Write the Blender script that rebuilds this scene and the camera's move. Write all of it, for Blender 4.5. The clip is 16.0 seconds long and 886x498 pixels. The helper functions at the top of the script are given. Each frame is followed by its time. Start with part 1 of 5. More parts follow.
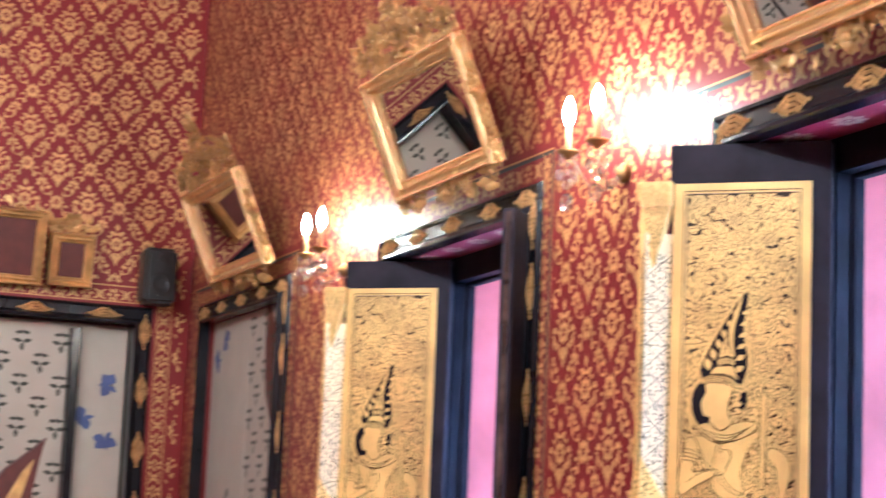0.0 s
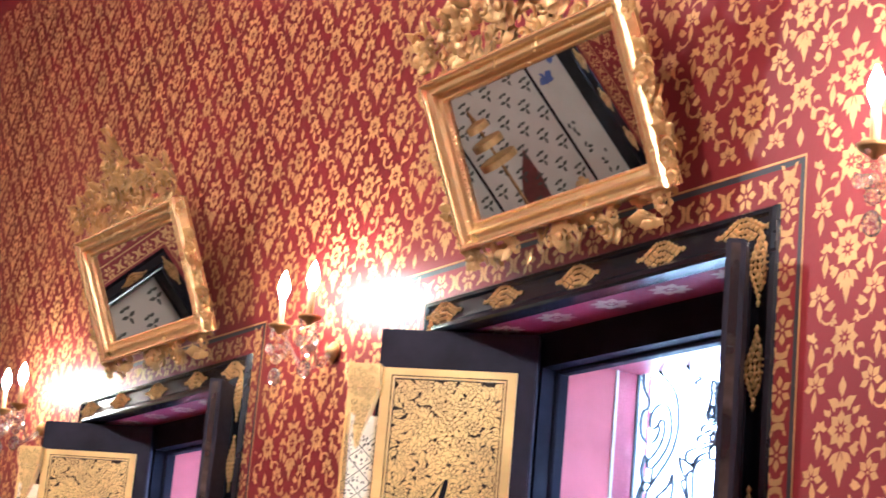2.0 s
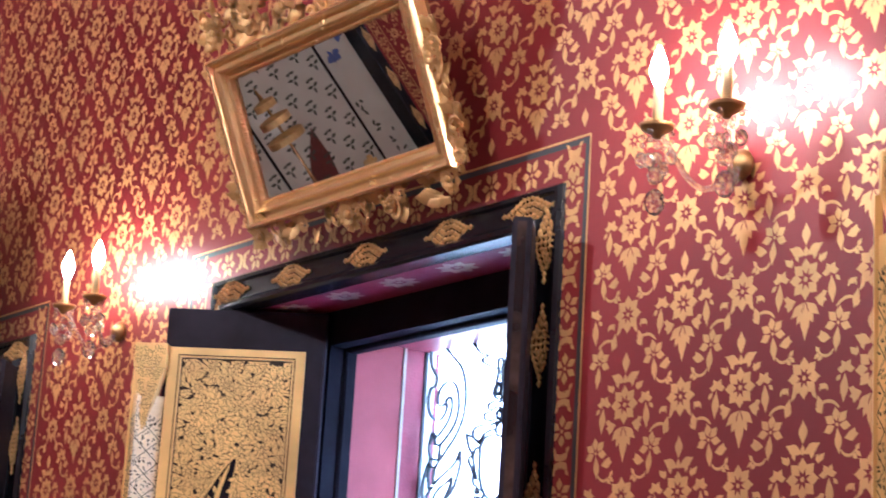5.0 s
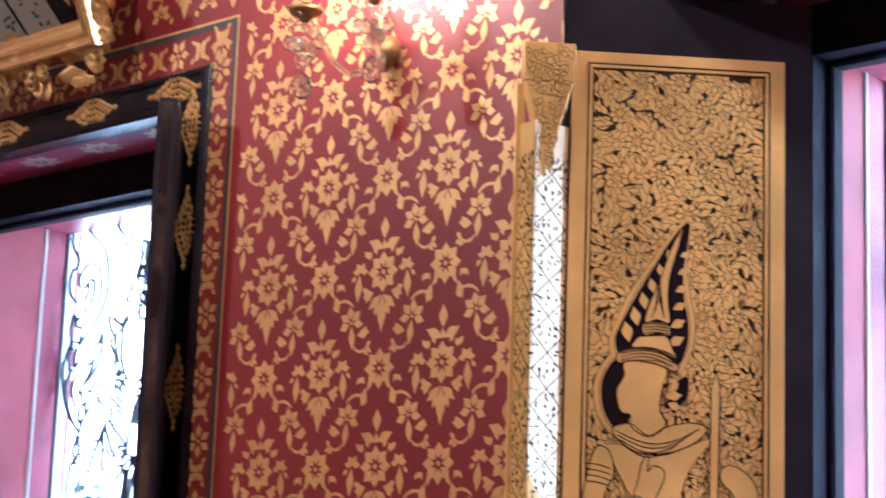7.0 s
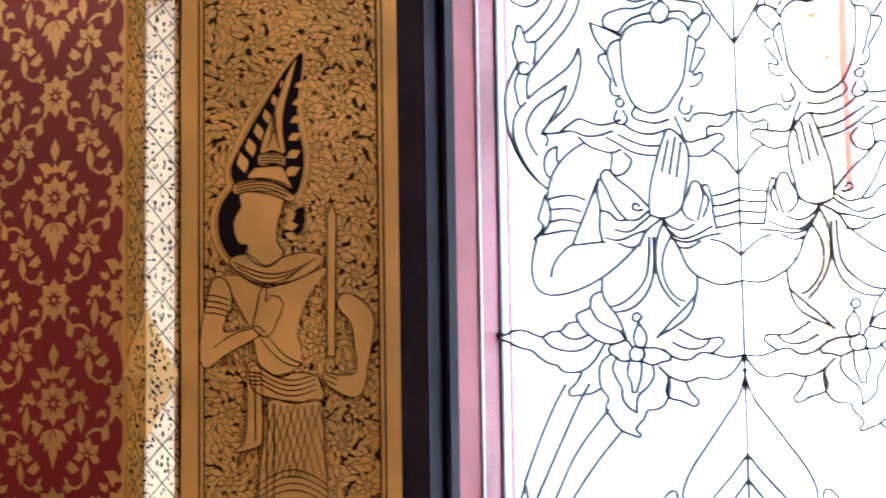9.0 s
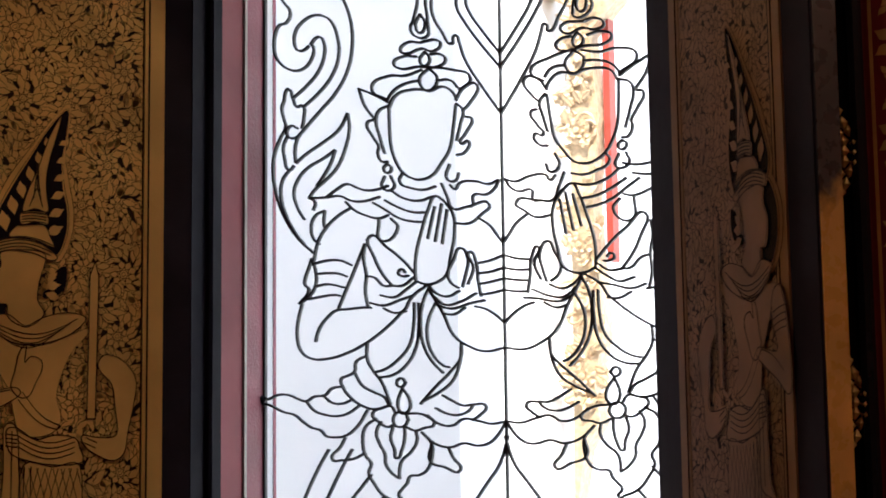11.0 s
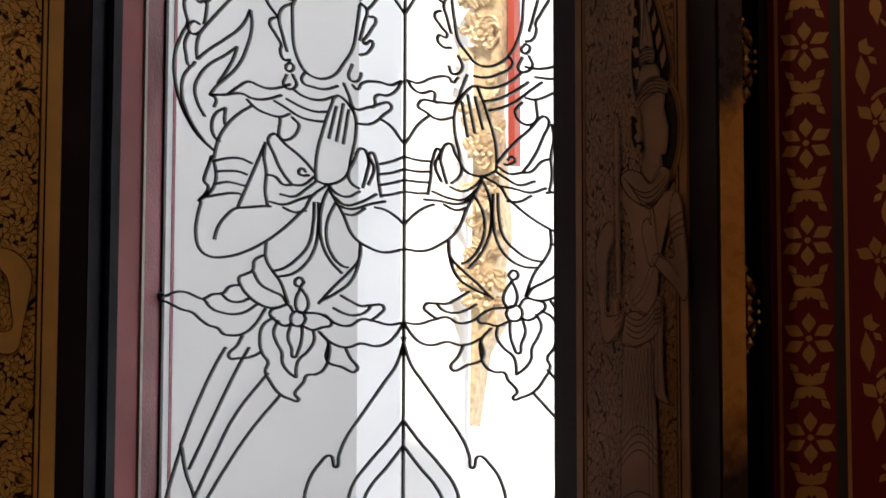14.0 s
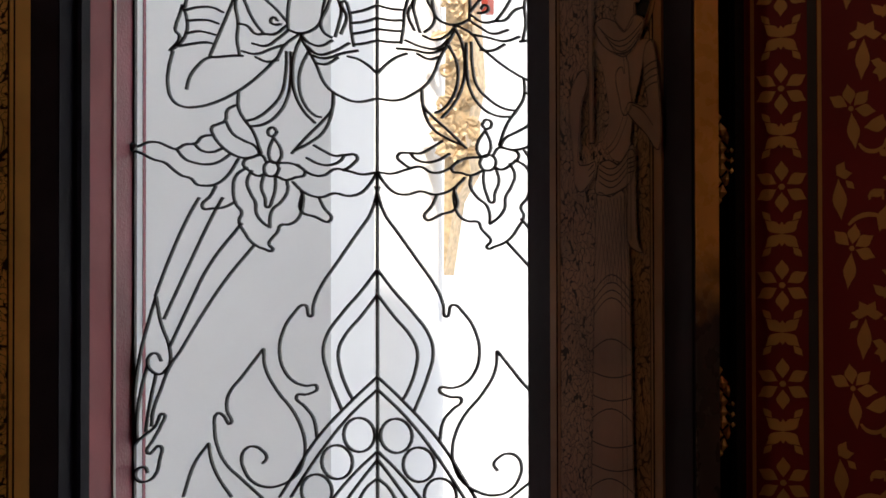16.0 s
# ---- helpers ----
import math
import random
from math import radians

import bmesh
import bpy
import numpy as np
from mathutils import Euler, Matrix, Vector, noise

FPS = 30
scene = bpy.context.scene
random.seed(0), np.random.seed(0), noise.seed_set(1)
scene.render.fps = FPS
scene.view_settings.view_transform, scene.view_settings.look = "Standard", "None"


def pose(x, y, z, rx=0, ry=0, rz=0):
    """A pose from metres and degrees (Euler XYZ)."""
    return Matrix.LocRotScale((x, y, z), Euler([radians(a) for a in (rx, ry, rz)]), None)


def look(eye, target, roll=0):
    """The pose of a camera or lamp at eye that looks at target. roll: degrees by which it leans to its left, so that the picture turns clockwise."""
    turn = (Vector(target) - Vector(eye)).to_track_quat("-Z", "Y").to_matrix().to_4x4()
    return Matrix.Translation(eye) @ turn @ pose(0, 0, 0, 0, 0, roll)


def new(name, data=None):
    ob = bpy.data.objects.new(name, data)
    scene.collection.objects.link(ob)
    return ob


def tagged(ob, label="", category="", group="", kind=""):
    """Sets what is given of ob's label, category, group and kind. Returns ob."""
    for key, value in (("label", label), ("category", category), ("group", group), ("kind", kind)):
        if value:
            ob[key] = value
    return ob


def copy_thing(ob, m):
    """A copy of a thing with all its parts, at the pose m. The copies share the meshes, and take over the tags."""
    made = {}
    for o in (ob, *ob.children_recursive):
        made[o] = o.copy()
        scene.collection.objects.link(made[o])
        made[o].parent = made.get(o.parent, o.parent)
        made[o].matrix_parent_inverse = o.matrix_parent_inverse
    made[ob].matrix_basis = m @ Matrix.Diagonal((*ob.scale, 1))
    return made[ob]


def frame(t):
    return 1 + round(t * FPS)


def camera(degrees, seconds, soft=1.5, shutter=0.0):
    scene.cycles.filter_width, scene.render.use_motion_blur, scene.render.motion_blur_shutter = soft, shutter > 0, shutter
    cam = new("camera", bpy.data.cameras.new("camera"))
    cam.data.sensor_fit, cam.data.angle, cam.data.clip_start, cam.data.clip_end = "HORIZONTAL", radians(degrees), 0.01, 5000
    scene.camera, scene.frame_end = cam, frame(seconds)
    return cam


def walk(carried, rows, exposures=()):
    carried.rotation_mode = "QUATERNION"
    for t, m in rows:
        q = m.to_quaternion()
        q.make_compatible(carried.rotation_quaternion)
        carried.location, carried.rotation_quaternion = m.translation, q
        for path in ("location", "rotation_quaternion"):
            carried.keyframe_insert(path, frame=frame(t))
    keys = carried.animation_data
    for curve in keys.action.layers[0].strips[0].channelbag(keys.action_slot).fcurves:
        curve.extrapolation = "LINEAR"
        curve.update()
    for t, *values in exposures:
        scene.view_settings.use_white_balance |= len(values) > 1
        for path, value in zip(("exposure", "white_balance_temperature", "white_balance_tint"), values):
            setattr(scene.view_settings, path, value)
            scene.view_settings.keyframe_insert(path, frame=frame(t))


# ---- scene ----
cam = camera(24.98, 16.0, soft=1.6, shutter=0.4)
EYE = (0.0, 0.0, 1.6)


def aim(yaw, pitch, roll):
    return pose(*EYE, 0, 0, yaw) @ pose(0, 0, 0, pitch) @ pose(0, 0, 0, 0, roll) @ pose(0, 0, 0, 90)


# seconds, turn to the left of the window wall's normal, tilt up, roll (degrees)
TURNS = (
    (0, 67.86, 8.86, -2.43),
    (0.5, 63.90, 9.76, -3.22),
    (1, 62.34, 11.05, -4.06),
    (1.5, 61.32, 13.78, -4.96),
    (2, 59.80, 14.44, -5.24),
    (2.5, 57.86, 14.93, -4.97),
    (3, 57.70, 14.93, -5.16),
    (3.2, 57.72, 14.86, -5.00),
    (5.3, 52.18, 13.76, -3.10),
    (5.5, 51.23, 13.25, -2.72),
    (6, 48.36, 12.80, -2.34),
    (6.5, 45.38, 12.52, -1.89),
    (7, 42.97, 11.46, -2.07),
    (7.5, 39.86, 10.63, -1.76),
    (8, 38.75, 9.41, -2.00),
    (8.5, 34.86, 7.44, -0.16),
    (9, 31.81, 6.74, 0.87),
    (9.5, 29.42, 6.67, 1.19),
    (10, 27.50, 7.17, 1.36),
    (10.2, 26.89, 7.48, 1.20),
    (12.3, 23.36, 9.52, 0.43),
    (12.5, 23.20, 9.64, 0.34),
    (13, 22.70, 7.91, 0.39),
    (13.5, 22.37, 5.99, 0.31),
    (14, 22.16, 5.65, -0.13),
    (14.5, 21.74, 3.77, -0.23),
    (15, 21.61, 1.99, -0.17),
    (15.5, 21.69, 1.39, 0.01),
    (16, 21.40, 1.34, 0.11),
)
# seconds, stops, white balance
LIGHTNESS = ((0, 4.55, 4200, 2), (0.6, 4.55, 4250, 2), (2.0, 4.28, 4350, 6), (3.2, 4.0, 4350, 7), (5.5, 3.68, 4350, 11), (7.0, 3.65, 4450, 8), (7.5, 3.7, 4700, 7), (8.0, 3.6, 4950, 7), (8.5, 3.5, 5150, 10), (9.0, 3.0, 5400, 10),
             (9.5, 2.28, 5650, 10), (10.2, 1.8, 5750, 10), (12.3, 0.72, 6900, 10), (13.5, 0.68, 6800, 9), (16, 0.55, 6700, 9))
walk(cam, [(t, aim(a, b, c)) for t, a, b, c in TURNS], LIGHTNESS)

# ---- light ----
world = bpy.data.worlds.new("sky")
scene.world = world
world.use_nodes = True
wn = world.node_tree.nodes
sky = wn.new("ShaderNodeTexSky")
sky.sky_type, sky.sun_disc = "NISHITA", False
sky.sun_elevation, sky.sun_rotation = radians(50), radians(150)
wn["Background"].inputs["Strength"].default_value = 0.15
world.node_tree.links.new(sky.outputs["Color"], wn["Background"].inputs["Color"])
sun = new("sun", bpy.data.lights.new("sun", "SUN"))
sun.data.energy, sun.data.angle, sun.data.color = 3.5, radians(0.6), (1.0, 0.95, 0.86)
sun.matrix_world = look((4.0, -7.0, 9.6), (0, 0, 0))

# ---- materials ----
def shader(name, color, rough=0.5, metal=0.0, vary=0.15, scale=6.0, bump=0.0, bump_scale=80.0, coat=0.0, spec=0.5, uneven=0.1):
    m = bpy.data.materials.new(name)
    m.use_nodes = True
    nt = m.node_tree
    b = nt.nodes["Principled BSDF"]
    b.inputs["Roughness"].default_value, b.inputs["Metallic"].default_value = rough, metal
    b.inputs["Coat Weight"].default_value, b.inputs["Specular IOR Level"].default_value = coat, spec
    tc = nt.nodes.new("ShaderNodeTexCoord")
    n1 = nt.nodes.new("ShaderNodeTexNoise")
    n1.inputs["Scale"].default_value, n1.inputs["Detail"].default_value = scale, 6
    nt.links.new(tc.outputs["Object"], n1.inputs["Vector"])
    ramp = nt.nodes.new("ShaderNodeValToRGB")
    c = Vector(color)
    ramp.color_ramp.elements[0].position, ramp.color_ramp.elements[1].position = 0.3, 0.7
    ramp.color_ramp.elements[0].color = (*(c * (1 - vary)), 1)
    ramp.color_ramp.elements[1].color = (*[min(1, v * (1 + vary)) for v in c], 1)
    nt.links.new(n1.outputs["Fac"], ramp.inputs["Fac"])
    nt.links.new(ramp.outputs["Color"], b.inputs["Base Color"])
    n2 = nt.nodes.new("ShaderNodeTexNoise")
    n2.inputs["Scale"].default_value, n2.inputs["Detail"].default_value = bump_scale, 4
    nt.links.new(tc.outputs["Object"], n2.inputs["Vector"])
    mr = nt.nodes.new("ShaderNodeMapRange")
    mr.inputs["To Min"].default_value, mr.inputs["To Max"].default_value = max(0.02, rough - uneven), min(1, rough + uneven)
    nt.links.new(n2.outputs["Fac"], mr.inputs["Value"])
    nt.links.new(mr.outputs["Result"], b.inputs["Roughness"])
    if bump:
        bp = nt.nodes.new("ShaderNodeBump")
        bp.inputs["Strength"].default_value, bp.inputs["Distance"].default_value = bump, 0.004
        nt.links.new(n2.outputs["Fac"], bp.inputs["Height"])
        nt.links.new(bp.outputs["Normal"], b.inputs["Normal"])
    return m


RED = shader("red_wall_paint", (0.215, 0.021, 0.024), 0.42, 0, 0.18, 1.6, 0.12, 60, spec=0.3)
STENCIL = shader("gold_stencil", (0.62, 0.345, 0.115), 0.42, 0.25, 0.18, 9, 0.1, 120)
GILT = shader("gilded_wood", (0.60, 0.37, 0.125), 0.46, 0.5, 0.35, 14, 0.12, 70)
LACQUER = shader("black_lacquer", (0.010, 0.010, 0.014), 0.2, 0, 0.3, 5, 0.0, 40, spec=0.35, uneven=0.04)
JAMB_PAINT = shader("blue_black_paint", (0.011, 0.011, 0.018), 0.5, 0, 0.3, 8, 0.05, 60, spec=0.04)
EBONY = shader("dark_board", (0.024, 0.020, 0.030), 0.5, 0, 0.3, 8, 0.05, 60, spec=0.10)
PINK = shader("maroon_gloss_paint", (0.30, 0.060, 0.085), 0.34, 0, 0.22, 9, 0.25, 160, spec=0.18)
SATIN = shader("pink_lining_paint", (0.37, 0.100, 0.110), 0.42, 0, 0.2, 5, 0.06, 60, spec=0.08, uneven=0.06)
IRON = shader("black_iron", (0.012, 0.012, 0.012), 0.5, 0.0, 0.2, 20)
WHITE = shader("white_render", (0.84, 0.83, 0.81), 0.8, 0, 0.04, 2, 0.1, 30)
PANELW = shader("white_panel_paint", (0.47, 0.42, 0.34), 0.5, 0, 0.08, 5)
FLOORM = shader("brown_floor", (0.22, 0.13, 0.08), 0.4, 0, 0.2, 4)
CEILM = shader("red_ceiling_paint", (0.22, 0.03, 0.03), 0.5, 0, 0.15, 3)
LINE = shader("dark_border_line", (0.045, 0.045, 0.05), 0.45, 0.1, 0.2, 10)
BLUEM = shader("blue_paint", (0.07, 0.10, 0.27), 0.5, 0, 0.2, 10)
BLACKP = shader("black_plastic", (0.012, 0.012, 0.013), 0.4, 0, 0.2, 30)
mirror_glass = bpy.data.materials.new("mirror_glass")
mirror_glass.use_nodes = True
for k, v in (("Metallic", 1.0), ("Roughness", 0.01), ("Base Color", (0.62, 0.62, 0.60, 1))):
    mirror_glass.node_tree.nodes["Principled BSDF"].inputs[k].default_value = v
bulb_glow = bpy.data.materials.new("bulb_glow")
bulb_glow.use_nodes = True
for k, v in (("Emission Color", (1.0, 0.73, 0.43, 1)), ("Emission Strength", 27.0)):
    bulb_glow.node_tree.nodes["Principled BSDF"].inputs[k].default_value = v

globe_glow = bpy.data.materials.new("globe_glow")
globe_glow.use_nodes = True
for k, v in (("Emission Color", (1.0, 0.78, 0.52, 1)), ("Emission Strength", 19.5)):
    globe_glow.node_tree.nodes["Principled BSDF"].inputs[k].default_value = v
clear_glass = bpy.data.materials.new("clear_crystal")
clear_glass.use_nodes = True
for k, v in (("Transmission Weight", 0.92), ("Roughness", 0.02), ("IOR", 1.45), ("Specular IOR Level", 0.8)):
    clear_glass.node_tree.nodes["Principled BSDF"].inputs[k].default_value = v


SCROLL_BACK = shader("dark_lacquer_ground", (0.035, 0.022, 0.010), 0.35, 0, 0.2, 8, 0.05, 60, spec=0.2)
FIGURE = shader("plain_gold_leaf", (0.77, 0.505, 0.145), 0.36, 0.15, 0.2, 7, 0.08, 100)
# Darker copy of the gold leaf: the right-hand shutters' shade, put into the colour.
SHADED_LEAF = shader("shaded_gold_leaf", (0.29, 0.155, 0.062), 0.45, 0.1, 0.3, 9, 0.08, 100)
# Paler gold leaf, with the window's daylight on the bead painted in.
LIT_GOLD = shader("daylit_gold_leaf", (0.92, 0.76, 0.46), 0.30, 0.25, 0.1, 20, 0.08, 100)
BURNISHED = shader("burnished_gilding", (0.84, 0.59, 0.25), 0.26, 0.75, 0.05, 40, 0.0, 60, uneven=0.03)
SOFRED = shader("soffit_red", (0.30, 0.02, 0.06), 0.4, 0, 0.2, 5)
PALEGOLD = shader("pale_gold_stencil", (0.62, 0.48, 0.36), 0.5, 0.2, 0.15, 20)
CANDLE = shader("candle_sleeve", (0.55, 0.40, 0.20), 0.5, 0, 0.05, 10)
BRONZE = shader("tarnished_brass", (0.30, 0.17, 0.06), 0.4, 0.8, 0.25, 20)
SPRIG = shader("dark_sprig_paint", (0.05, 0.05, 0.035), 0.5, 0, 0.2, 20)
MAROON = shader("maroon_paint", (0.10, 0.02, 0.015), 0.5, 0, 0.2, 20)
WORN = shader("worn_black_edge", (0.05, 0.042, 0.04), 0.2, 0, 0.9, 5, 0.03, 30, coat=0.6, uneven=0.05)
worn_ramp = [n for n in WORN.node_tree.nodes if n.type == "VALTORGB"][0].color_ramp
worn_ramp.elements[0].color, worn_ramp.elements[1].color = (0.015, 0.012, 0.014, 1), (0.11, 0.075, 0.06, 1)
worn_ramp.elements[0].position, worn_ramp.elements[1].position = 0.46, 0.62
WORN_THROUGH = shader("bare_wood_under_lacquer", (0.74, 0.40, 0.11), 0.28, 0, 0.25, 9, 0.05, 50)


def ragged_wear(m, low, high, rest):
    """Bare wood between two heights, with ragged ends, and worn grey-black paint beyond."""
    nt = m.node_tree
    b = nt.nodes["Principled BSDF"]
    wood = b.inputs["Base Color"].links[0].from_socket
    tc, sep = nt.nodes.new("ShaderNodeTexCoord"), nt.nodes.new("ShaderNodeSeparateXYZ")
    nt.links.new(tc.outputs["Object"], sep.inputs[0])
    fray = nt.nodes.new("ShaderNodeTexNoise")
    fray.inputs["Scale"].default_value, fray.inputs["Detail"].default_value = 30, 6
    nt.links.new(tc.outputs["Object"], fray.inputs["Vector"])
    z = nt.nodes.new("ShaderNodeMath")
    z.operation, z.inputs[1].default_value = "MULTIPLY_ADD", 0.12
    nt.links.new(fray.outputs["Fac"], z.inputs[0])
    nt.links.new(sep.outputs["Z"], z.inputs[2])
    ramp = nt.nodes.new("ShaderNodeValToRGB")
    scale = nt.nodes.new("ShaderNodeMapRange")
    scale.inputs["From Min"].default_value, scale.inputs["From Max"].default_value = low - 0.2, high + 0.2
    nt.links.new(z.outputs[0], scale.inputs["Value"])
    nt.links.new(scale.outputs["Result"], ramp.inputs["Fac"])
    span = high - low + 0.4
    e = ramp.color_ramp.elements
    e[0].position, e[0].color = 0.2 / span, (0, 0, 0, 1)
    e[1].position, e[1].color = 0.32 / span, (1, 1, 1, 1)
    for p, c in ((1 - 0.16 / span, 1), (1 - 0.12 / span, 0)):
        k = e.new(p)
        k.color = (c, c, c, 1)
    pick = nt.nodes.new("ShaderNodeMix")
    pick.data_type = "RGBA"
    pick.inputs["A"].default_value = (*rest, 1)
    nt.links.new(ramp.outputs["Color"], pick.inputs["Factor"])
    nt.links.new(wood, pick.inputs["B"])
    nt.links.new(pick.outputs["Result"], b.inputs["Base Color"])


ragged_wear(WORN_THROUGH, 1.62, 2.02, (0.05, 0.045, 0.045))
BARK = shader("grey_bark", (0.20, 0.16, 0.12), 0.8, 0, 0.25, 12, 0.4, 60)
LEAFM = shader("pale_green_leaf", (0.09, 0.12, 0.07), 0.5, 0, 0.3, 3)
VERMILION = shader("vermilion_paint", (0.36, 0.05, 0.03), 0.5, 0, 0.1, 6)
GLITTER = shader("glass_mosaic_gold", (0.60, 0.43, 0.25), 0.4, 0.2, 0.3, 40, 0.5, 90)

# ---- building helpers ----
def part(name, bm, material, parent=None, label="", smooth=False):
    me = bpy.data.meshes.new(name)
    bmesh.ops.recalc_face_normals(bm, faces=bm.faces)
    bm.to_mesh(me)
    bm.free()
    me.materials.append(material)
    if smooth:
        me.polygons.foreach_set("use_smooth", [True] * len(me.polygons))
    ob = new(name, me)
    if parent:
        ob.parent = parent
    if label:
        tagged(ob, label)
    return ob


def box(bm, x0, x1, y0, y1, z0, z1):
    v = [bm.verts.new((x, y, z)) for x in (x0, x1) for y in (y0, y1) for z in (z0, z1)]
    for f in ((0, 1, 3, 2), (4, 6, 7, 5), (0, 4, 5, 1), (2, 3, 7, 6), (0, 2, 6, 4), (1, 5, 7, 3)):
        bm.faces.new([v[i] for i in f])


def boxes(*rows):
    bm = bmesh.new()
    for r in rows:
        box(bm, *r)
    return bm


def empty(name, m, label, category, group="", kind=""):
    ob = new(name)
    ob.matrix_world = m
    return tagged(ob, label, category, group, kind)


# ---- the plan ----
WALL = 2.5           # inner face of the window wall
BACK = 3.1           # its outer face
HINGE = 2.66
WEST = -9.35
CX = (1.07, -1.292, -3.655, -6.04, -8.45)      # window centres, from the east one on
BX = (1.08, -1.285, -3.686, -6.075, -8.475)    # centres of their stencilled borders
HALF, JAMB = 0.60, 0.394
SILL, SOFFIT, HEAD = 0.85, 2.66, 2.57
CEIL = 5.2
SOUTH, EAST = -4.5, 3.4
SX, SZ = 0.151, 0.174                    # steps of the stencil's lattice


# ---- flat ornament: polygons in a plane ----
def turn(poly, ang, du=0.0, dv=0.0):
    c, s = math.cos(radians(ang)), math.sin(radians(ang))
    return [(u * c - v * s + du, u * s + v * c + dv) for u, v in poly]


def petal(length, width, start=0.0):
    """A pointed leaf that grows upwards from start."""
    side = [(0.55, 0.18), (1.0, 0.45), (0.62, 0.76)]
    right = [(width * a, start + length * b) for a, b in side]
    return [(0, start)] + right + [(0, start + length)] + [(-u, v) for u, v in reversed(right)]


def hook(r, width, a0, a1, n=7):
    """A tapering curl round the origin."""
    outer, inner = [], []
    for i in range(n + 1):
        a = radians(a0 + (a1 - a0) * i / n)
        w = width * (0.15 + 0.85 * math.sin(math.pi * min(1, 0.15 + 0.75 * i / n)))
        outer.append(((r + w / 2) * math.cos(a), (r + w / 2) * math.sin(a)))
        inner.append(((r - w / 2) * math.cos(a), (r - w / 2) * math.sin(a)))
    return outer + inner[::-1]


def rosette(n, length, width, start, first=0.0):
    return [turn(petal(length, width, start), first + 360 * i / n) for i in range(n)]


def disc(r, n=8):
    return [(r * math.cos(2 * math.pi * i / n), r * math.sin(2 * math.pi * i / n)) for i in range(n)]


def drop(length, width, start=0.0):
    """A full petal: narrow foot, broad shoulder, drawn-out point."""
    side = [(0.17, 0.10), (0.48, 0.25), (0.74, 0.40), (0.82, 0.52), (0.68, 0.66), (0.40, 0.77), (0.22, 0.87), (0.08, 0.95)]
    right = [(width * a, start + length * b) for a, b in side]
    return [(0, start)] + right + [(0, start + length)] + [(-u, v) for u, v in reversed(right)]


def star(n, length, width, start, first=0.0):
    return [turn(drop(length, width, start), first + 360 * i / n) for i in range(n)]


def small_flower():
    p = star(8, 0.029, 0.0120, 0.0085) + [disc(0.0045, 7)]
    for s in (-1, 1):
        p += [turn(hook(0.0085, 0.0052, 200, -20) if s < 0 else hook(0.0085, 0.0052, -20, 200), 0, 0.045 * s, -0.024)]
        p += [turn(drop(0.020, 0.0062), -118 * s, 0.034 * s, -0.014), turn(drop(0.016, 0.0055), -50 * s, 0.030 * s, 0.026)]
    return p


def side_spray(s):
    """The little three-leaved flower at each side of the large one, with a long hanging leaf."""
    p = [turn(drop(0.020, 0.0074), a * s, 0.057 * s, 0.004) for a in (30, -30, -82, 88)]
    p += [turn(drop(0.052, 0.0110), -176 * s, 0.059 * s, 0.000), turn(drop(0.016, 0.0052), -135 * s, 0.068 * s, -0.002)]
    p += [turn(drop(0.024, 0.0072), -48 * s, 0.032 * s, 0.026), turn(drop(0.018, 0.006), 12 * s, 0.036 * s, 0.024)]
    return p


def big_flower():
    p = star(8, 0.029, 0.0120, 0.0088) + [disc(0.005, 7)]
    p += [turn(drop(0.042, 0.0125), 0, 0, 0.060), turn(drop(0.020, 0.0064), 0, 0, 0.040)]
    p += [turn(drop(0.070, 0.0130), 180, 0, -0.040)]
    for s in (-1, 1):
        p += [turn(drop(0.042, 0.0118), -66 * s, 0.001 * s, 0.043), turn(drop(0.018, 0.006), -20 * s, 0.018 * s, 0.033)]
        p += side_spray(s)
        p += [turn(drop(0.028, 0.0120), -105 * s, 0.022 * s, -0.036), turn(drop(0.024, 0.0095), -160 * s, 0.032 * s, -0.032), turn(drop(0.018, 0.007), -70 * s, 0.034 * s, -0.034)]
        p += [turn(drop(0.040, 0.0105), -130 * s, 0.002 * s, -0.041), turn(drop(0.026, 0.0072), -155 * s, 0.008 * s, -0.056)]
    return p


def link(s):
    """Flowering sprig on the slanting line between two small flowers; s: which way it leans."""
    p = [turn(drop(0.026, 0.0098, 0.005), a * s) for a in (8, 60, 112, -45, -98)] + [disc(0.0036, 6)]
    p += [turn(drop(0.046, 0.0098, 0.005), 186 * s)]
    p += [turn(hook(0.032, 0.0062, 36, 130) if s > 0 else hook(0.032, 0.0062, 144, 50), 0, -0.022 * s, 0.010)]
    p += [turn(drop(0.036, 0.0098), 16 * s, -0.034 * s, 0.020), turn(drop(0.020, 0.0058), 64 * s, -0.032 * s, 0.024)]
    p += [turn(drop(0.024, 0.0054), 34 * s, -0.046 * s, 0.048)]
    p += [turn(drop(0.032, 0.0110), -80 * s, 0.016 * s, -0.024), turn(drop(0.018, 0.0075), -25 * s, 0.032 * s, -0.024)]
    p += [turn(hook(0.018, 0.0056, -155, -25) if s > 0 else hook(0.018, 0.0056, -25, -155), 0, 0.026 * s, -0.036), turn(drop(0.017, 0.0054), -38 * s, 0.040 * s, -0.048), turn(drop(0.018, 0.0052), -130 * s, 0.040 * s, -0.046)]
    return p


def swell(p, d):
    """The outline p, grown by about d."""
    a, b = sum(u for u, v in p) / len(p), sum(v for u, v in p) / len(p)
    return [(u + d * (u - a) / max(0.004, math.hypot(u - a, v - b)), v + d * (v - b) / max(0.004, math.hypot(u - a, v - b))) for u, v in p]


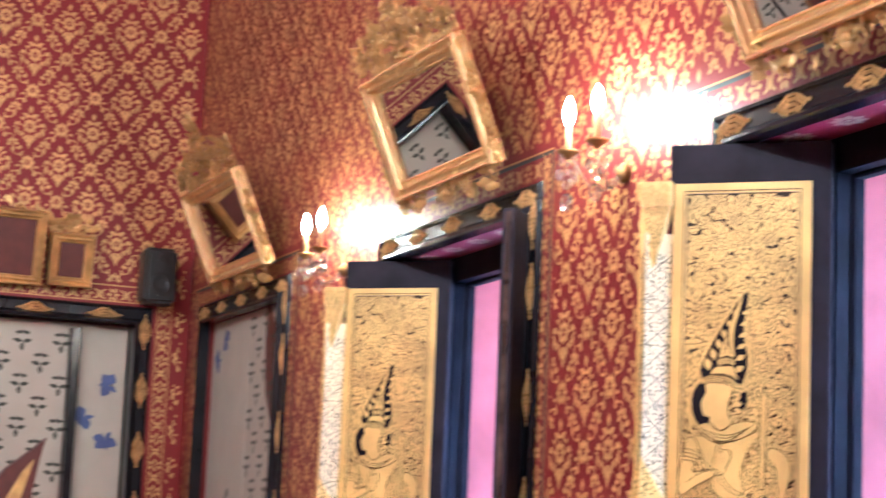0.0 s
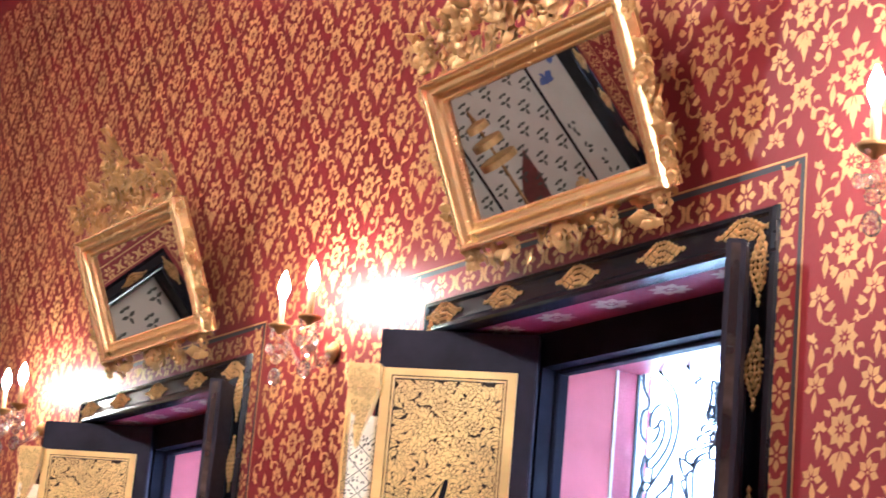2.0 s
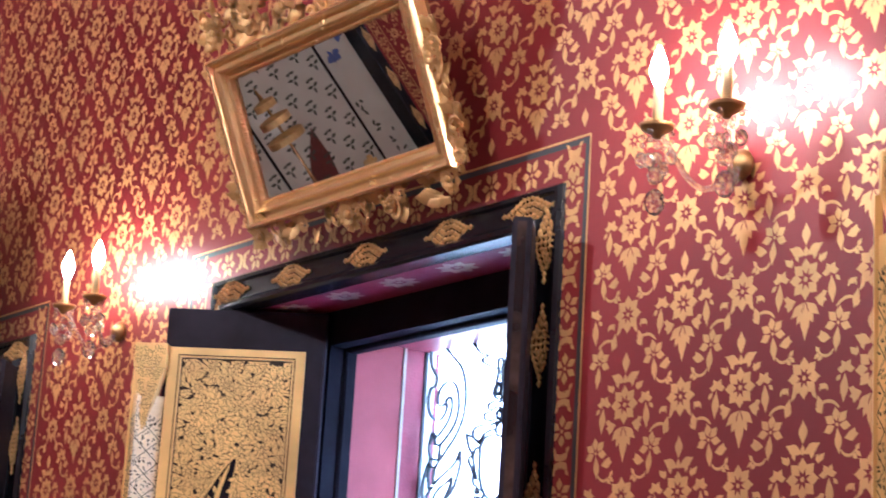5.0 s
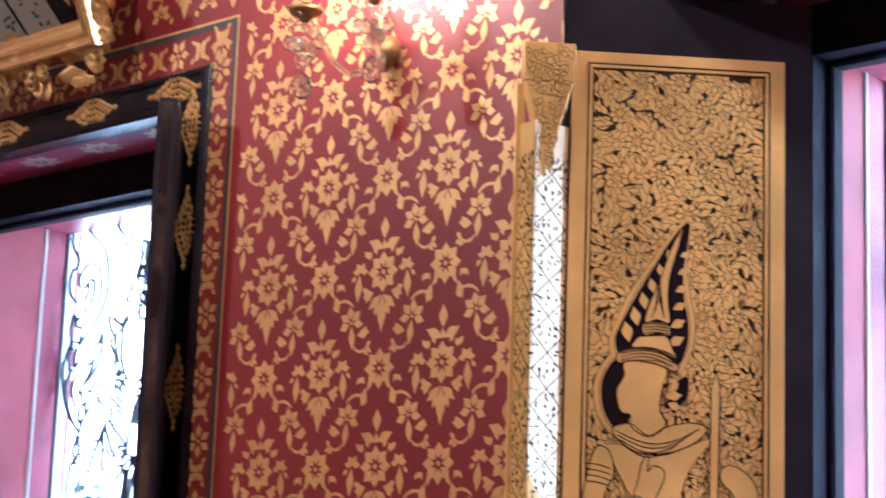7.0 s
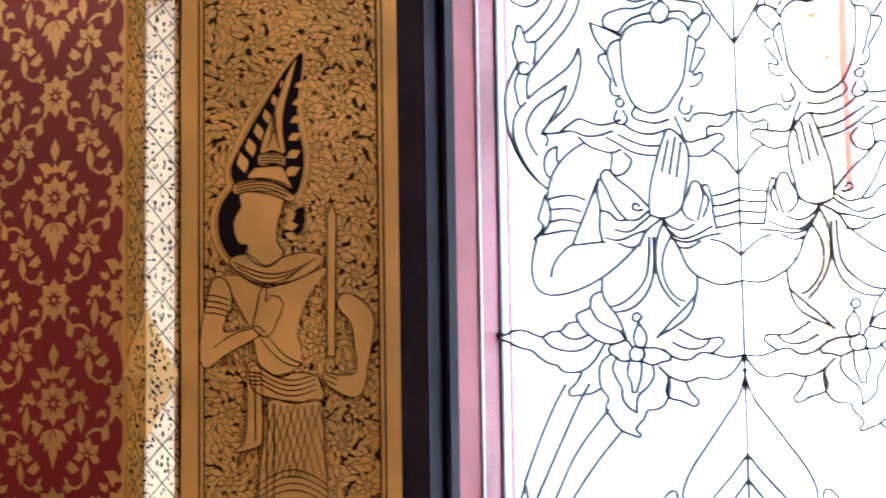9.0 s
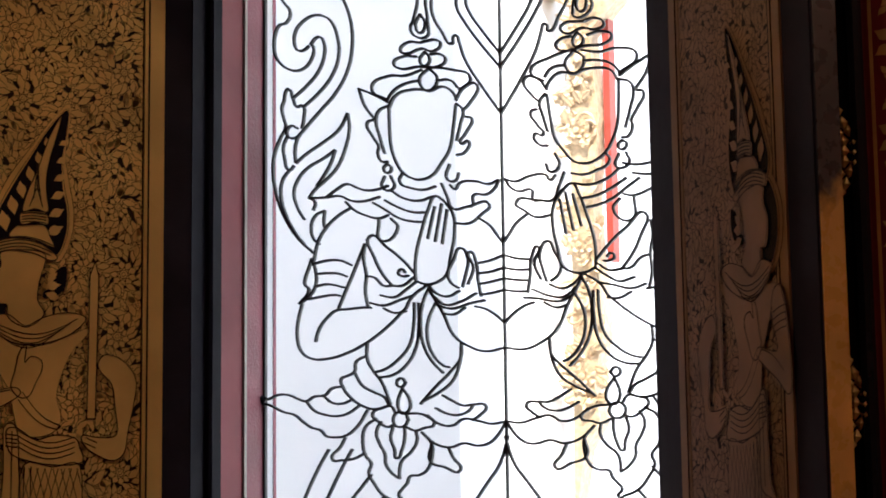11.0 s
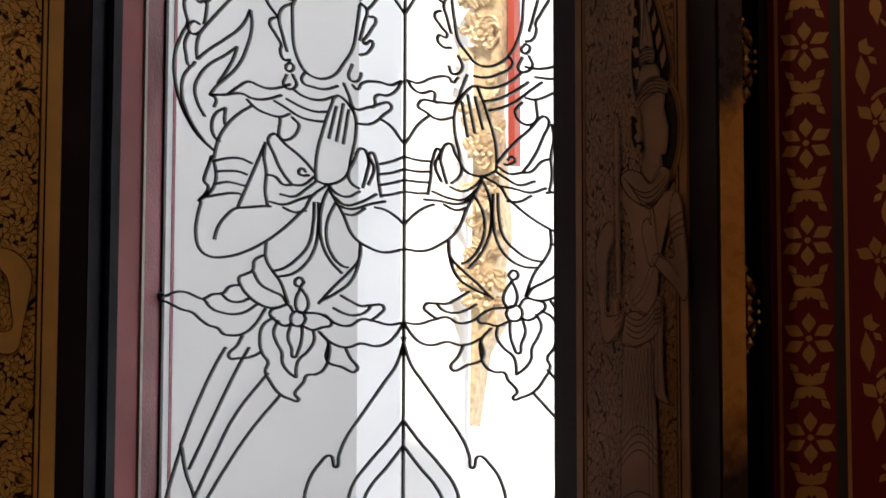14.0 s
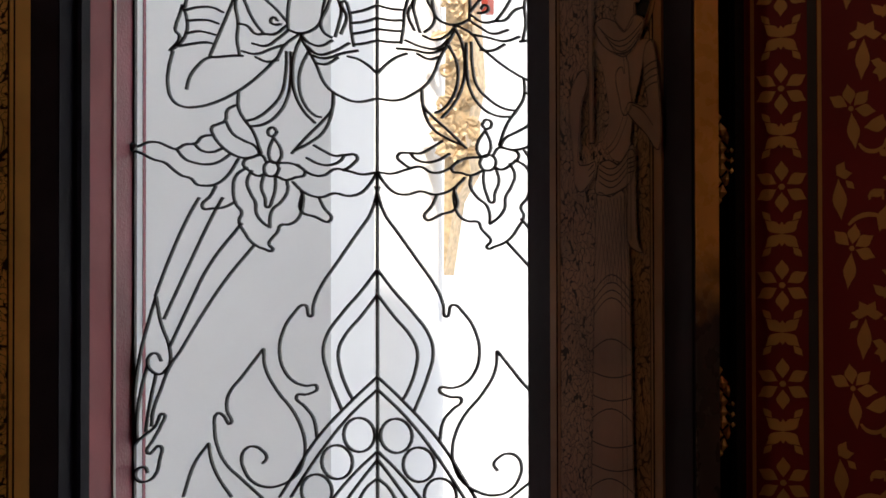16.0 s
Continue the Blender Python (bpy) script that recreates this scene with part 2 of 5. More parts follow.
def flat_mesh(name, polys, place, material, lift=1, under=None, rim=0.00065):
    """Thin painted shapes; each lies a hair above the one before it."""
    verts, faces = [], []
    if under:
        polys = [q for p in polys for q in (swell(p, rim), p)]
    a, b, c = (Vector(place(*q)) for q in ((0, 0), (1, 0), (0, 1)))
    up = (b - a).cross(c - a).normalized() * lift
    for k, p in enumerate(polys):
        faces.append(list(range(len(verts), len(verts) + len(p))))
        verts += [Vector(place(u, v)) + up * (k % 24) * 0.00002 for u, v in p]
    me = bpy.data.meshes.new(name)
    me.from_pydata(verts, [], faces)
    me.materials.append(material)
    if under:
        me.materials.append(under)
        me.polygons.foreach_set("material_index", [1 - k % 2 for k in range(len(faces))])
    return new(name, me)


def lattice(u0, u1, v0, v1, ou, ov, keep):
    """The stencil over a stretch of wall; ou, ov: one small flower's place."""
    out, kinds = [], [[[(f * x, f * y) for x, y in p] for p in k] for k, f in ((small_flower(), 1.0), (big_flower(), 1.0), (link(1), 1.0), (link(-1), 1.0))]
    for i in range(math.floor((u0 - ou) / SX), math.ceil((u1 - ou) / SX) + 1):
        for j in range(math.floor((v0 - ov) / SZ), math.ceil((v1 - ov) / SZ) + 1):
            u, v = ou + i * SX, ov + j * SZ
            even = (i + j) % 2 == 0
            todo = [(kinds[0 if even else 1], u, v)]
            if even:
                todo += [(kinds[2], u + SX / 2, v - SZ / 2), (kinds[3], u - SX / 2, v - SZ / 2)]
            for ps, a, b in todo:
                for p in ps:
                    q = [(x + a, y + b) for x, y in p]
                    if all(keep(*c) for c in q):
                        out.append(q)
    return out


# ---- walls ----
rows, x = [], WEST - 0.4
for c in reversed(CX):
    rows += [(x, c - HALF, WALL, BACK, 0, CEIL), (c - HALF, c + HALF, WALL, BACK, 0, SILL), (c - HALF, c + HALF, WALL, BACK, SOFFIT, CEIL)]
    x = c + HALF
rows.append((x, EAST, WALL, BACK, 0, CEIL))
tagged(part("wall_north", boxes(*rows), RED), "thick red painted wall with gold stencilled flowers and windows", "wall", kind="structure")
DOOR_Y = 1.42          # middle of the painted doorway in the end wall
DOOR_H = 0.82
skin, x = [], -40.0
for c in reversed(CX):
    skin += [(x, c - HALF, BACK, BACK + 0.04, -0.2, 6.0), (c - HALF, c + HALF, BACK, BACK + 0.04, -0.2, SILL), (c - HALF, c + HALF, BACK, BACK + 0.04, SOFFIT, 6.0)]
    x = c + HALF
skin.append((x, 20, BACK, BACK + 0.04, -0.2, 6.0))
tagged(part("facade", boxes(*skin), WHITE), "white rendered outer face of the window wall", "wall", kind="structure")
D2 = -DOOR_Y - 0.08      # middle of the second doorway
tagged(part("wall_west", boxes((WEST - 0.4, WEST, SOUTH, D2 - DOOR_H, 0, 2.65), (WEST - 0.4, WEST, D2 + DOOR_H, DOOR_Y - DOOR_H, 0, 2.65),
                               (WEST - 0.4, WEST, DOOR_Y + DOOR_H, WALL, 0, 2.65), (WEST - 0.4, WEST, SOUTH, WALL, 2.65, CEIL)), RED),
       "red end wall with gold stencilled flowers", "wall", kind="structure")
tagged(part("wall_south", boxes((WEST, EAST, SOUTH - 0.4, SOUTH, 0, CEIL)), RED), "red wall opposite the windows", "wall", kind="structure")
tagged(part("wall_east", boxes((EAST, EAST + 0.4, SOUTH, BACK, 0, CEIL)), RED), "plain red end wall", "wall", kind="structure")
tagged(part("floor", boxes((WEST - 0.4, EAST + 0.4, SOUTH - 0.4, BACK, -0.2, 0)), FLOORM), "brown polished floor", "floor", kind="structure")
tagged(part("ceiling", boxes((WEST - 0.4, EAST + 0.4, SOUTH - 0.4, BACK, CEIL, CEIL + 0.8)), CEILM), "dark red painted ceiling", "ceiling", kind="structure")
tagged(part("ground", boxes((-300, 300, -300, 300, -0.4, -0.204)), WHITE), "pale paved ground outside", "ground", kind="structure")

BORDER_OUT, BORDER_TOP = 0.79, 2.835


def off_windows(u, v):
    return v > BORDER_TOP + 0.012 or all(abs(u - b - 0.011 * (b == BX[1])) > BORDER_OUT + 0.012 + 0.011 * (b == BX[1]) for b in BX)


tagged(flat_mesh("trim", lattice(-9.3, 0.6, 0.3, 4.6, -2.472, 2.441, lambda u, v: off_windows(u, v) and u > WEST + 0.02 and 0.3 < v < 4.7),
                 lambda u, v: (u, WALL - 0.0007, v), STENCIL), "gold stencilled flower lattice on the red wall", "stencil pattern", kind="stuff")


def off_door(u, v):
    return v > BORDER_TOP + 0.01 or min(abs(u - DOOR_Y), abs(u - D2)) > DOOR_H + 0.185


tagged(flat_mesh("trim", lattice(-4.3, 2.45, 0.6, 4.6, 2.27, 3.03, lambda u, v: off_door(u, v) and u < WALL - 0.02),
                 lambda u, v: (WEST + 0.0007, u, v), STENCIL), "gold stencilled flower lattice on the end wall", "stencil pattern", kind="stuff")
tagged(flat_mesh("trim", lattice(-9.2, 2.8, 2.9, 4.6, -3.0, 3.2, lambda u, v: True),
                 lambda u, v: (u, SOUTH + 0.002, v), STENCIL), "gold stencilled flower lattice on the far side wall", "stencil pattern", kind="stuff")


# ---- borders round the windows ----
def border_polys(half_in, half_out, top_in, top_out, base):
    """Flowers of the painted border: two uprights and the head."""
    mid, zmid, pitch = (half_in + half_out) / 2, (top_in + top_out) / 2, 0.124
    polys = []
    def unit(u, v, upright):
        q = star(6, 0.025, 0.0092, 0.0065) + [disc(0.004, 6)]
        k = [turn(drop(0.025, 0.0085), a, 0, 0.062) for a in (48, -48, 132, -132)] + [turn(drop(0.015, 0.006), a, 0, 0.062) for a in (0, 180)]
        k += [turn(drop(0.016, 0.005), a, b, 0.034) for a, b in ((40, 0.022), (-40, -0.022))] + [turn(drop(0.016, 0.005), a, b, 0.090) for a, b in ((140, 0.022), (-140, -0.022))]
        for p in q + k:
            polys.append([(1.16 * x + u, 1.04 * y + v) for x, y in p] if upright else [(1.04 * x + u, 1.16 * y + v) for x, y in turn(p, 90)])
    z = zmid - 0.05
    while z > base:
        unit(-mid, z, True)
        unit(mid, z, True)
        z -= pitch
    n = int(2 * mid / pitch)
    for i in range(n + 1):
        unit(-mid + 2 * mid * i / n, zmid, False)
    return polys


def strips(a, top, w):
    """A thin line round three sides: rectangles."""
    return [[(-a - w, 0.86), (-a, 0.86), (-a, top), (-a - w, top)], [(a, 0.86), (a + w, 0.86), (a + w, top), (a, top)],
            [(-a - w, top), (a + w, top), (a + w, top + w), (-a - w, top + w)]]


for b in BX:
    wide = 0.030 if b == BX[1] else 0.0      # one side of this border stands a little wider
    at = lambda d: (lambda u, v: (b + u + wide * (u > 0.6), WALL - d, v))
    tagged(flat_mesh("trim", strips(0.780, 2.828, 0.005) + strips(0.695, 2.736, 0.005), at(0.0016), STENCIL), "thin gold lines round a window", "painted line", kind="structure")
    tagged(flat_mesh("trim", strips(0.767, 2.815, 0.012), at(0.0008), LINE), "dark painted lines round a window", "painted line", kind="structure")
    tagged(flat_mesh("trim", border_polys(0.701, 0.767, 2.742, 2.815, 0.95), at(0.0010), STENCIL), "gold flower border round a window", "stencil pattern", kind="stuff")


# ---- relief ornament ----
def gem(bm, x, y, z, rx, ry, rz, tilt=0.0):
    """A small pointed bump, eight faces."""
    c, s = math.cos(tilt), math.sin(tilt)
    pts = [(rx, 0, 0), (0, 0, rz), (-rx, 0, 0), (0, 0, -rz), (0, -ry, 0), (0, ry, 0)]
    v = [bm.verts.new((x + a * c - d * s, y + b, z + a * s + d * c)) for a, b, d in pts]
    for i in range(4):
        bm.faces.new((v[i], v[(i + 1) % 4], v[4]))
        bm.faces.new((v[(i + 1) % 4], v[i], v[5]))


def diamond_ornament(length, width, name="gilt_ornament"):
    """A long lozenge of small gilt leaves, standing up in the x-z plane."""
    bm = bmesh.new()
    n = 13
    for i in range(n):
        k = 1 - abs(2 * i / (n - 1) - 1)
        m = max(1, min(5, round(5.6 * k)))
        for j in range(m):
            u = (j - (m - 1) / 2) * width / 5.2
            gem(bm, u, 0, (i - (n - 1) / 2) * length / n + 0.003 * (j % 2), width / 9.6, 0.005, length / n * 0.74, 0.5 * (j - (m - 1) / 2) / m * (1 if i > n / 2 else -1))
    me = bpy.data.meshes.new(name)
    bm.to_mesh(me)
    bm.free()
    me.materials.append(GILT)
    return me


ORNAMENT = diamond_ornament(0.170, 0.070)


def ornament(parent, x, y, z, lying=False):
    o = new("gilt_ornament", ORNAMENT)
    o.parent = parent
    o.matrix_local = pose(x, y, z, 0, 90 if lying else 0, 0)
    return o


def moulded(pts_in, prof, wide=0.0):
    """A moulding round an opening's two sides and head: prof holds (outwards, proud) steps."""
    bm = bmesh.new()
    a, z0, z1 = pts_in
    rings = []
    for o, d in prof:
        rings.append([bm.verts.new(p) for p in ((-a - o, d, z0), (-a - o, d, z1 + o), (a + o + wide, d, z1 + o), (a + o + wide, d, z0))])
    for r, s in zip(rings, rings[1:]):
        for i in range(3):
            bm.faces.new((r[i], r[i + 1], s[i + 1], s[i]))
    return bm


def window(i, cx):
    w = empty("window_%d" % (i + 1), pose(cx, WALL, 0), "deep window with black lacquer frame and gilt ornaments", "window", "windows", "structure")
    wide = 0.042 if i == 1 else 0.0
    part("frame", moulded((HALF - 0.012, SILL, SOFFIT - 0.012), ((0, 0.019), (0, -0.030), (0.006, -0.036), (0.016, -0.034), (0.024, -0.020), (0.030, -0.013), (0.072, -0.011), (0.078, -0.018),
                                                       (0.086, -0.018), (0.092, -0.010), (0.094, 0.001)), wide), LACQUER, w, smooth=False)
    part("jamb", boxes((-HALF, -JAMB, 0.17, 0.245, SILL, SOFFIT), (JAMB, HALF, 0.17, 0.245, SILL, SOFFIT), (-JAMB, JAMB, 0.17, 0.245, HEAD, SOFFIT)), JAMB_PAINT, w)
    part("jamb_bead", moulded((JAMB - 0.010, SILL, HEAD - 0.010), ((0, 0.244), (0, 0.218), (0.004, 0.212), (0.010, 0.212))), JAMB_PAINT, w)
    part("reveal", boxes((-HALF, -0.462, 0.446, 0.522, SILL, SOFFIT), (0.462, HALF, 0.446, 0.522, SILL, SOFFIT), (-0.462, 0.462, 0.247, 0.522, 2.62, SOFFIT)), PINK, w)
    part("reveal_lining", boxes((-HALF, -0.462, 0.247, 0.446, SILL, SOFFIT), (0.462, HALF, 0.247, 0.446, SILL, SOFFIT)), SATIN, w, "dull pink painted lining")
    part("white_bead", boxes((-0.462, -0.4585, 0.442, 0.450, SILL, 2.62), (0.4585, 0.462, 0.442, 0.450, SILL, 2.62)), PANELW, w)
    part("plaster_edge", boxes((-HALF, -0.464, 0.522, 0.548, SILL, SOFFIT), (0.464, HALF, 0.522, 0.548, SILL, SOFFIT), (-0.464, 0.464, 0.522, 0.548, 2.622, SOFFIT)), WHITE, w, "white plaster edge behind the grille")
    part("outer_bead", boxes((-HALF, -0.463, 0.548, 0.558, SILL, SOFFIT), (0.463, HALF, 0.548, 0.558, SILL, SOFFIT)), PINK, w)
    part("soffit", boxes((-HALF + 0.013, HALF - 0.013, 0.02, 0.169, SOFFIT - 0.004, SOFFIT - 0.001)), SOFRED, w)
    for k in range(5):
        o = flat_mesh("soffit_rosette", [q for q in rosette(8, 0.032, 0.011, 0.010)] + [disc(0.007)], lambda u, v: (u * 1.5, v, 0), PALEGOLD)
        o.parent, o.matrix_local = w, pose(-0.44 + 0.22 * k, 0.085, SOFFIT - 0.0055)
    zo = HALF + 0.042
    for x in (-0.31, 0.0, 0.31):
        ornament(w, x, -0.015, SOFFIT + 0.038, True)
    for s in (-1, 1):
        for z in (2.62, 2.41, 2.09, 1.77, 1.45, 1.13):
            ornament(w, s * zo + wide * (s > 0), -0.015, z)
        ornament(w, s * (zo - 0.06), -0.015, SOFFIT + 0.038, True)
    part("sill", boxes((-0.72, 0.72, -0.05, 0.6, SILL - 0.05, SILL - 0.002)), LACQUER, w)
    if wide:
        part("frame_filler", boxes((HALF - 0.014, HALF + wide, -0.012, -0.002, SILL, SOFFIT)), LACQUER, w)
    return w


# ---- shutters ----
def tapered(bm, x0, x1, y, ridge, z0, z1):
    """A ridge of triangular section, from z0 to z1."""
    m = x0 + 0.72 * (x1 - x0)
    v = [bm.verts.new(p) for z in (z0, z1) for p in ((x0, y, z), (m, y + ridge, z), (x1, y, z))]
    for f in ((0, 1, 4, 3), (1, 2, 5, 4), (2, 0, 3, 5), (0, 2, 1), (3, 4, 5)):
        bm.faces.new([v[i] for i in f])


def outline(polys, side, depth):
    return lambda u, v: (side * u, depth, v)


def smooth(pts, n=4):
    """A closed outline drawn softly through pts."""
    out, k = [], len(pts)
    for i in range(k):
        p0, p1, p2, p3 = (Vector(pts[(i + j) % k]) for j in (-1, 0, 1, 2))
        for s in range(n):
            t = s / n
            q = 0.5 * (2 * p1 + (p2 - p0) * t + (2 * p0 - 5 * p1 + 4 * p2 - p3) * t * t + (3 * p1 - p0 - 3 * p2 + p3) * t ** 3)
            out.append((q.x, q.y))
    return out


# plain gold silhouette with a tall flame spire, kept without features: metres from the hinge, and up
SILHOUETTE = {
    "head": [(0.297, 2.050), (0.297, 2.030), (0.308, 2.008), (0.306, 1.985), (0.299, 1.972), (0.287, 1.970), (0.285, 1.951), (0.257, 1.937), (0.231, 1.957), (0.241, 1.978), (0.239, 2.007), (0.230, 2.047), (0.257, 2.055)],
    "crown_band": [(0.308, 2.063), (0.283, 2.072), (0.252, 2.072), (0.226, 2.058), (0.212, 2.045), (0.223, 2.040), (0.248, 2.050), (0.283, 2.054), (0.306, 2.049)],
    "crown_tier": [(0.285, 2.074), (0.276, 2.090), (0.267, 2.092), (0.249, 2.094), (0.232, 2.093), (0.223, 2.075), (0.218, 2.060), (0.248, 2.071)],
    "crown_ring": [(0.267, 2.094), (0.269, 2.111), (0.249, 2.115), (0.230, 2.112), (0.228, 2.095), (0.248, 2.098)],
    "spire": [(0.266, 2.114), (0.260, 2.142), (0.247, 2.173), (0.236, 2.205), (0.226, 2.234), (0.209, 2.266), (0.217, 2.230), (0.226, 2.198), (0.231, 2.167), (0.230, 2.140), (0.228, 2.115), (0.248, 2.119)],
    "skirt": [(0.258, 1.730), (0.214, 1.727), (0.174, 1.730), (0.169, 1.654), (0.164, 1.581), (0.156, 1.36), (0.150, 1.16), (0.288, 1.16), (0.280, 1.36), (0.272, 1.583), (0.266, 1.655)],
    "sash": [(0.288, 1.786), (0.269, 1.784), (0.265, 1.724), (0.264, 1.672), (0.285, 1.658), (0.309, 1.655), (0.293, 1.672), (0.288, 1.724)],
    "torso": [(0.333, 1.919), (0.297, 1.923), (0.271, 1.910), (0.231, 1.910), (0.191, 1.926), (0.165, 1.938), (0.165, 1.928), (0.188, 1.901), (0.203, 1.866), (0.210, 1.834), (0.203, 1.801), (0.214, 1.780), (0.241, 1.772),
              (0.265, 1.780), (0.274, 1.808), (0.281, 1.840), (0.297, 1.869), (0.312, 1.896)],
    "belt": [(0.284, 1.782), (0.267, 1.784), (0.241, 1.768), (0.212, 1.775), (0.182, 1.771), (0.174, 1.756), (0.170, 1.735), (0.206, 1.730), (0.250, 1.736), (0.279, 1.749)],
    "collar": [(0.315, 1.947), (0.286, 1.956), (0.259, 1.939), (0.231, 1.953), (0.195, 1.961), (0.167, 1.953), (0.191, 1.928), (0.231, 1.913), (0.271, 1.912), (0.299, 1.926)],
    "sleeve": [(0.341, 1.915), (0.322, 1.917), (0.312, 1.896), (0.312, 1.875), (0.319, 1.860), (0.322, 1.837), (0.275, 1.846), (0.265, 1.836), (0.284, 1.822), (0.319, 1.803), (0.348, 1.782), (0.360, 1.792), (0.360, 1.827), (0.355, 1.861)],
    "bud": [(0.279, 1.846), (0.273, 1.872), (0.268, 1.897), (0.257, 1.910), (0.259, 1.884), (0.250, 1.893), (0.235, 1.888), (0.233, 1.873), (0.242, 1.853), (0.251, 1.834), (0.265, 1.831)],
    "curve": [(0.148, 1.884), (0.137, 1.898), (0.115, 1.893), (0.097, 1.877), (0.088, 1.855), (0.093, 1.817), (0.100, 1.784), (0.106, 1.749), (0.124, 1.737), (0.151, 1.747), (0.168, 1.761), (0.170, 1.775), (0.145, 1.772), (0.118, 1.777),
              (0.121, 1.817), (0.126, 1.852), (0.142, 1.870)],
}
BLADE = [(0.154, 2.041), (0.162, 2.018), (0.164, 1.80), (0.151, 1.80), (0.148, 2.018)]


def traced(p, w):
    """Thin strips along a closed outline."""
    out = []
    for (a, b), (c, d) in zip(p, p[1:] + p[:1]):
        n = Vector((b - d, c - a))
        if n.length > 1e-5:
            n = n.normalized() * w
            out.append([(a + n.x, b + n.y), (c + n.x, d + n.y), (c - n.x, d - n.y), (a - n.x, b - n.y)])
    return out


def crowned_shape():
    return [smooth(p) for p in SILHOUETTE.values()] + [BLADE]


def gold_lines():
    """Dark lines on the silhouette: its pieces' outlines, bands, folds, belts and the woven skirt."""
    out = [q for name, p in SILHOUETTE.items() if name != "torso" for q in traced(smooth(p), 0.0007)] + traced(BLADE, 0.0007)
    def line(u0, v0, u1, v1, sag=0.0, w=0.0008):
        a, b = [], []
        steep = abs(v1 - v0) > abs(u1 - u0)
        for i in range(9):
            t = i / 8
            u, v = u0 + (u1 - u0) * t, v0 + (v1 - v0) * t - sag * math.sin(math.pi * t)
            a.append((u + w * steep, v + w * (not steep)))
            b.append((u - w * steep, v - w * (not steep)))
        out.append(a + b[::-1])
    for k in range(4):
        line(0.310 - 0.004 * k, 1.945 - 0.007 * k, 0.180 + 0.010 * k, 1.952 - 0.007 * k, 0.022)
        line(0.354 - 0.001 * k, 1.893 - 0.009 * k, 0.316, 1.886 - 0.009 * k, -0.002)
        line(0.303, 2.053 + 0.005 * k, 0.222 - 0.002 * k, 2.047 + 0.005 * k, -0.010)
        line(0.267, 2.097 + 0.0045 * k, 0.230, 2.097 + 0.0045 * k, -0.002)
        line(0.268, 1.782 - 0.008 * k, 0.182, 1.773 - 0.008 * k, 0.014)
        line(0.272, 1.605 - 0.010 * k, 0.166, 1.605 - 0.010 * k, -0.022)
        line(0.286, 1.776 - 0.006 * k, 0.268, 1.774 - 0.006 * k)
    for k in range(9):
        line(0.262 - 0.012 * k, 1.725, max(0.17, 0.232 - 0.012 * k), 1.725 - 0.110 * min(1, (0.092 - 0.012 * k) / 0.03 if k > 5 else 1), w=0.0005)
        line(0.176 + 0.010 * k, 1.725, min(0.264, 0.206 + 0.010 * k), 1.725 - 0.110 * min(1, (0.088 - 0.010 * k) / 0.03 if k > 5 else 1), w=0.0005)
    line(0.257, 1.728, 0.266, 1.18)
    line(0.247, 1.728, 0.252, 1.18)
    for k in range(12):
        line(0.274 + 0.001 * k, 1.53 - 0.030 * k, 0.162 - 0.001 * k, 1.53 - 0.030 * k, -0.020 * (k % 3 == 0) + 0.006)
    line(0.276, 1.780, 0.276, 1.67)
    line(0.262, 1.840, 0.205, 1.790, 0.010)
    line(0.268, 1.828, 0.210, 1.784, 0.010)
    line(0.340, 1.812, 0.280, 1.842, -0.006)
    line(0.166, 1.772, 0.148, 1.764)
    line(0.168, 1.764, 0.150, 1.756)
    for k in range(3):
        line(0.256 - 0.006 * k, 2.122 + 0.012 * k, 0.246, 2.150 + 0.02 * k)
        line(0.236 + 0.003 * k, 2.122 + 0.012 * k, 0.244, 2.150 + 0.02 * k)
    return out


def flame_shape():
    """The dark flame round the spire and the dark grounds beside the head, with gold leaflets."""
    dark = [smooth(p) for p in (
        [(0.304, 2.063), (0.312, 2.085), (0.304, 2.109), (0.282, 2.152), (0.256, 2.197), (0.226, 2.247), (0.199, 2.276), (0.201, 2.235), (0.207, 2.197), (0.205, 2.154), (0.198, 2.119), (0.199, 2.083), (0.212, 2.050), (0.230, 2.060), (0.257, 2.071), (0.283, 2.074)],
        [(0.301, 2.058), (0.321, 2.043), (0.332, 2.014), (0.328, 1.976), (0.310, 1.949), (0.291, 1.953), (0.284, 1.975), (0.257, 2.002), (0.257, 2.046)],
        [(0.232, 1.992), (0.220, 2.001), (0.214, 2.024), (0.198, 2.032), (0.197, 2.010), (0.202, 1.994), (0.216, 1.985), (0.231, 1.982)])]
    leaflets = []
    for i in range(6):
        t = i / 5
        leaflets.append(turn(drop(0.034 - 0.014 * t, 0.0110 - 0.005 * t), -12, 0.290 - 0.062 * t, 2.082 + 0.130 * t))
        leaflets.append(turn(drop(0.030 - 0.014 * t, 0.0095 - 0.004 * t), 62, 0.230 - 0.018 * t, 2.080 + 0.140 * t))
    leaflets += [turn(drop(0.026, 0.009), 82, 0.232, 2.000), turn(drop(0.022, 0.007), 50, 0.228, 2.008), turn(drop(0.024, 0.008), 108, 0.230, 1.990)]
    return dark, leaflets


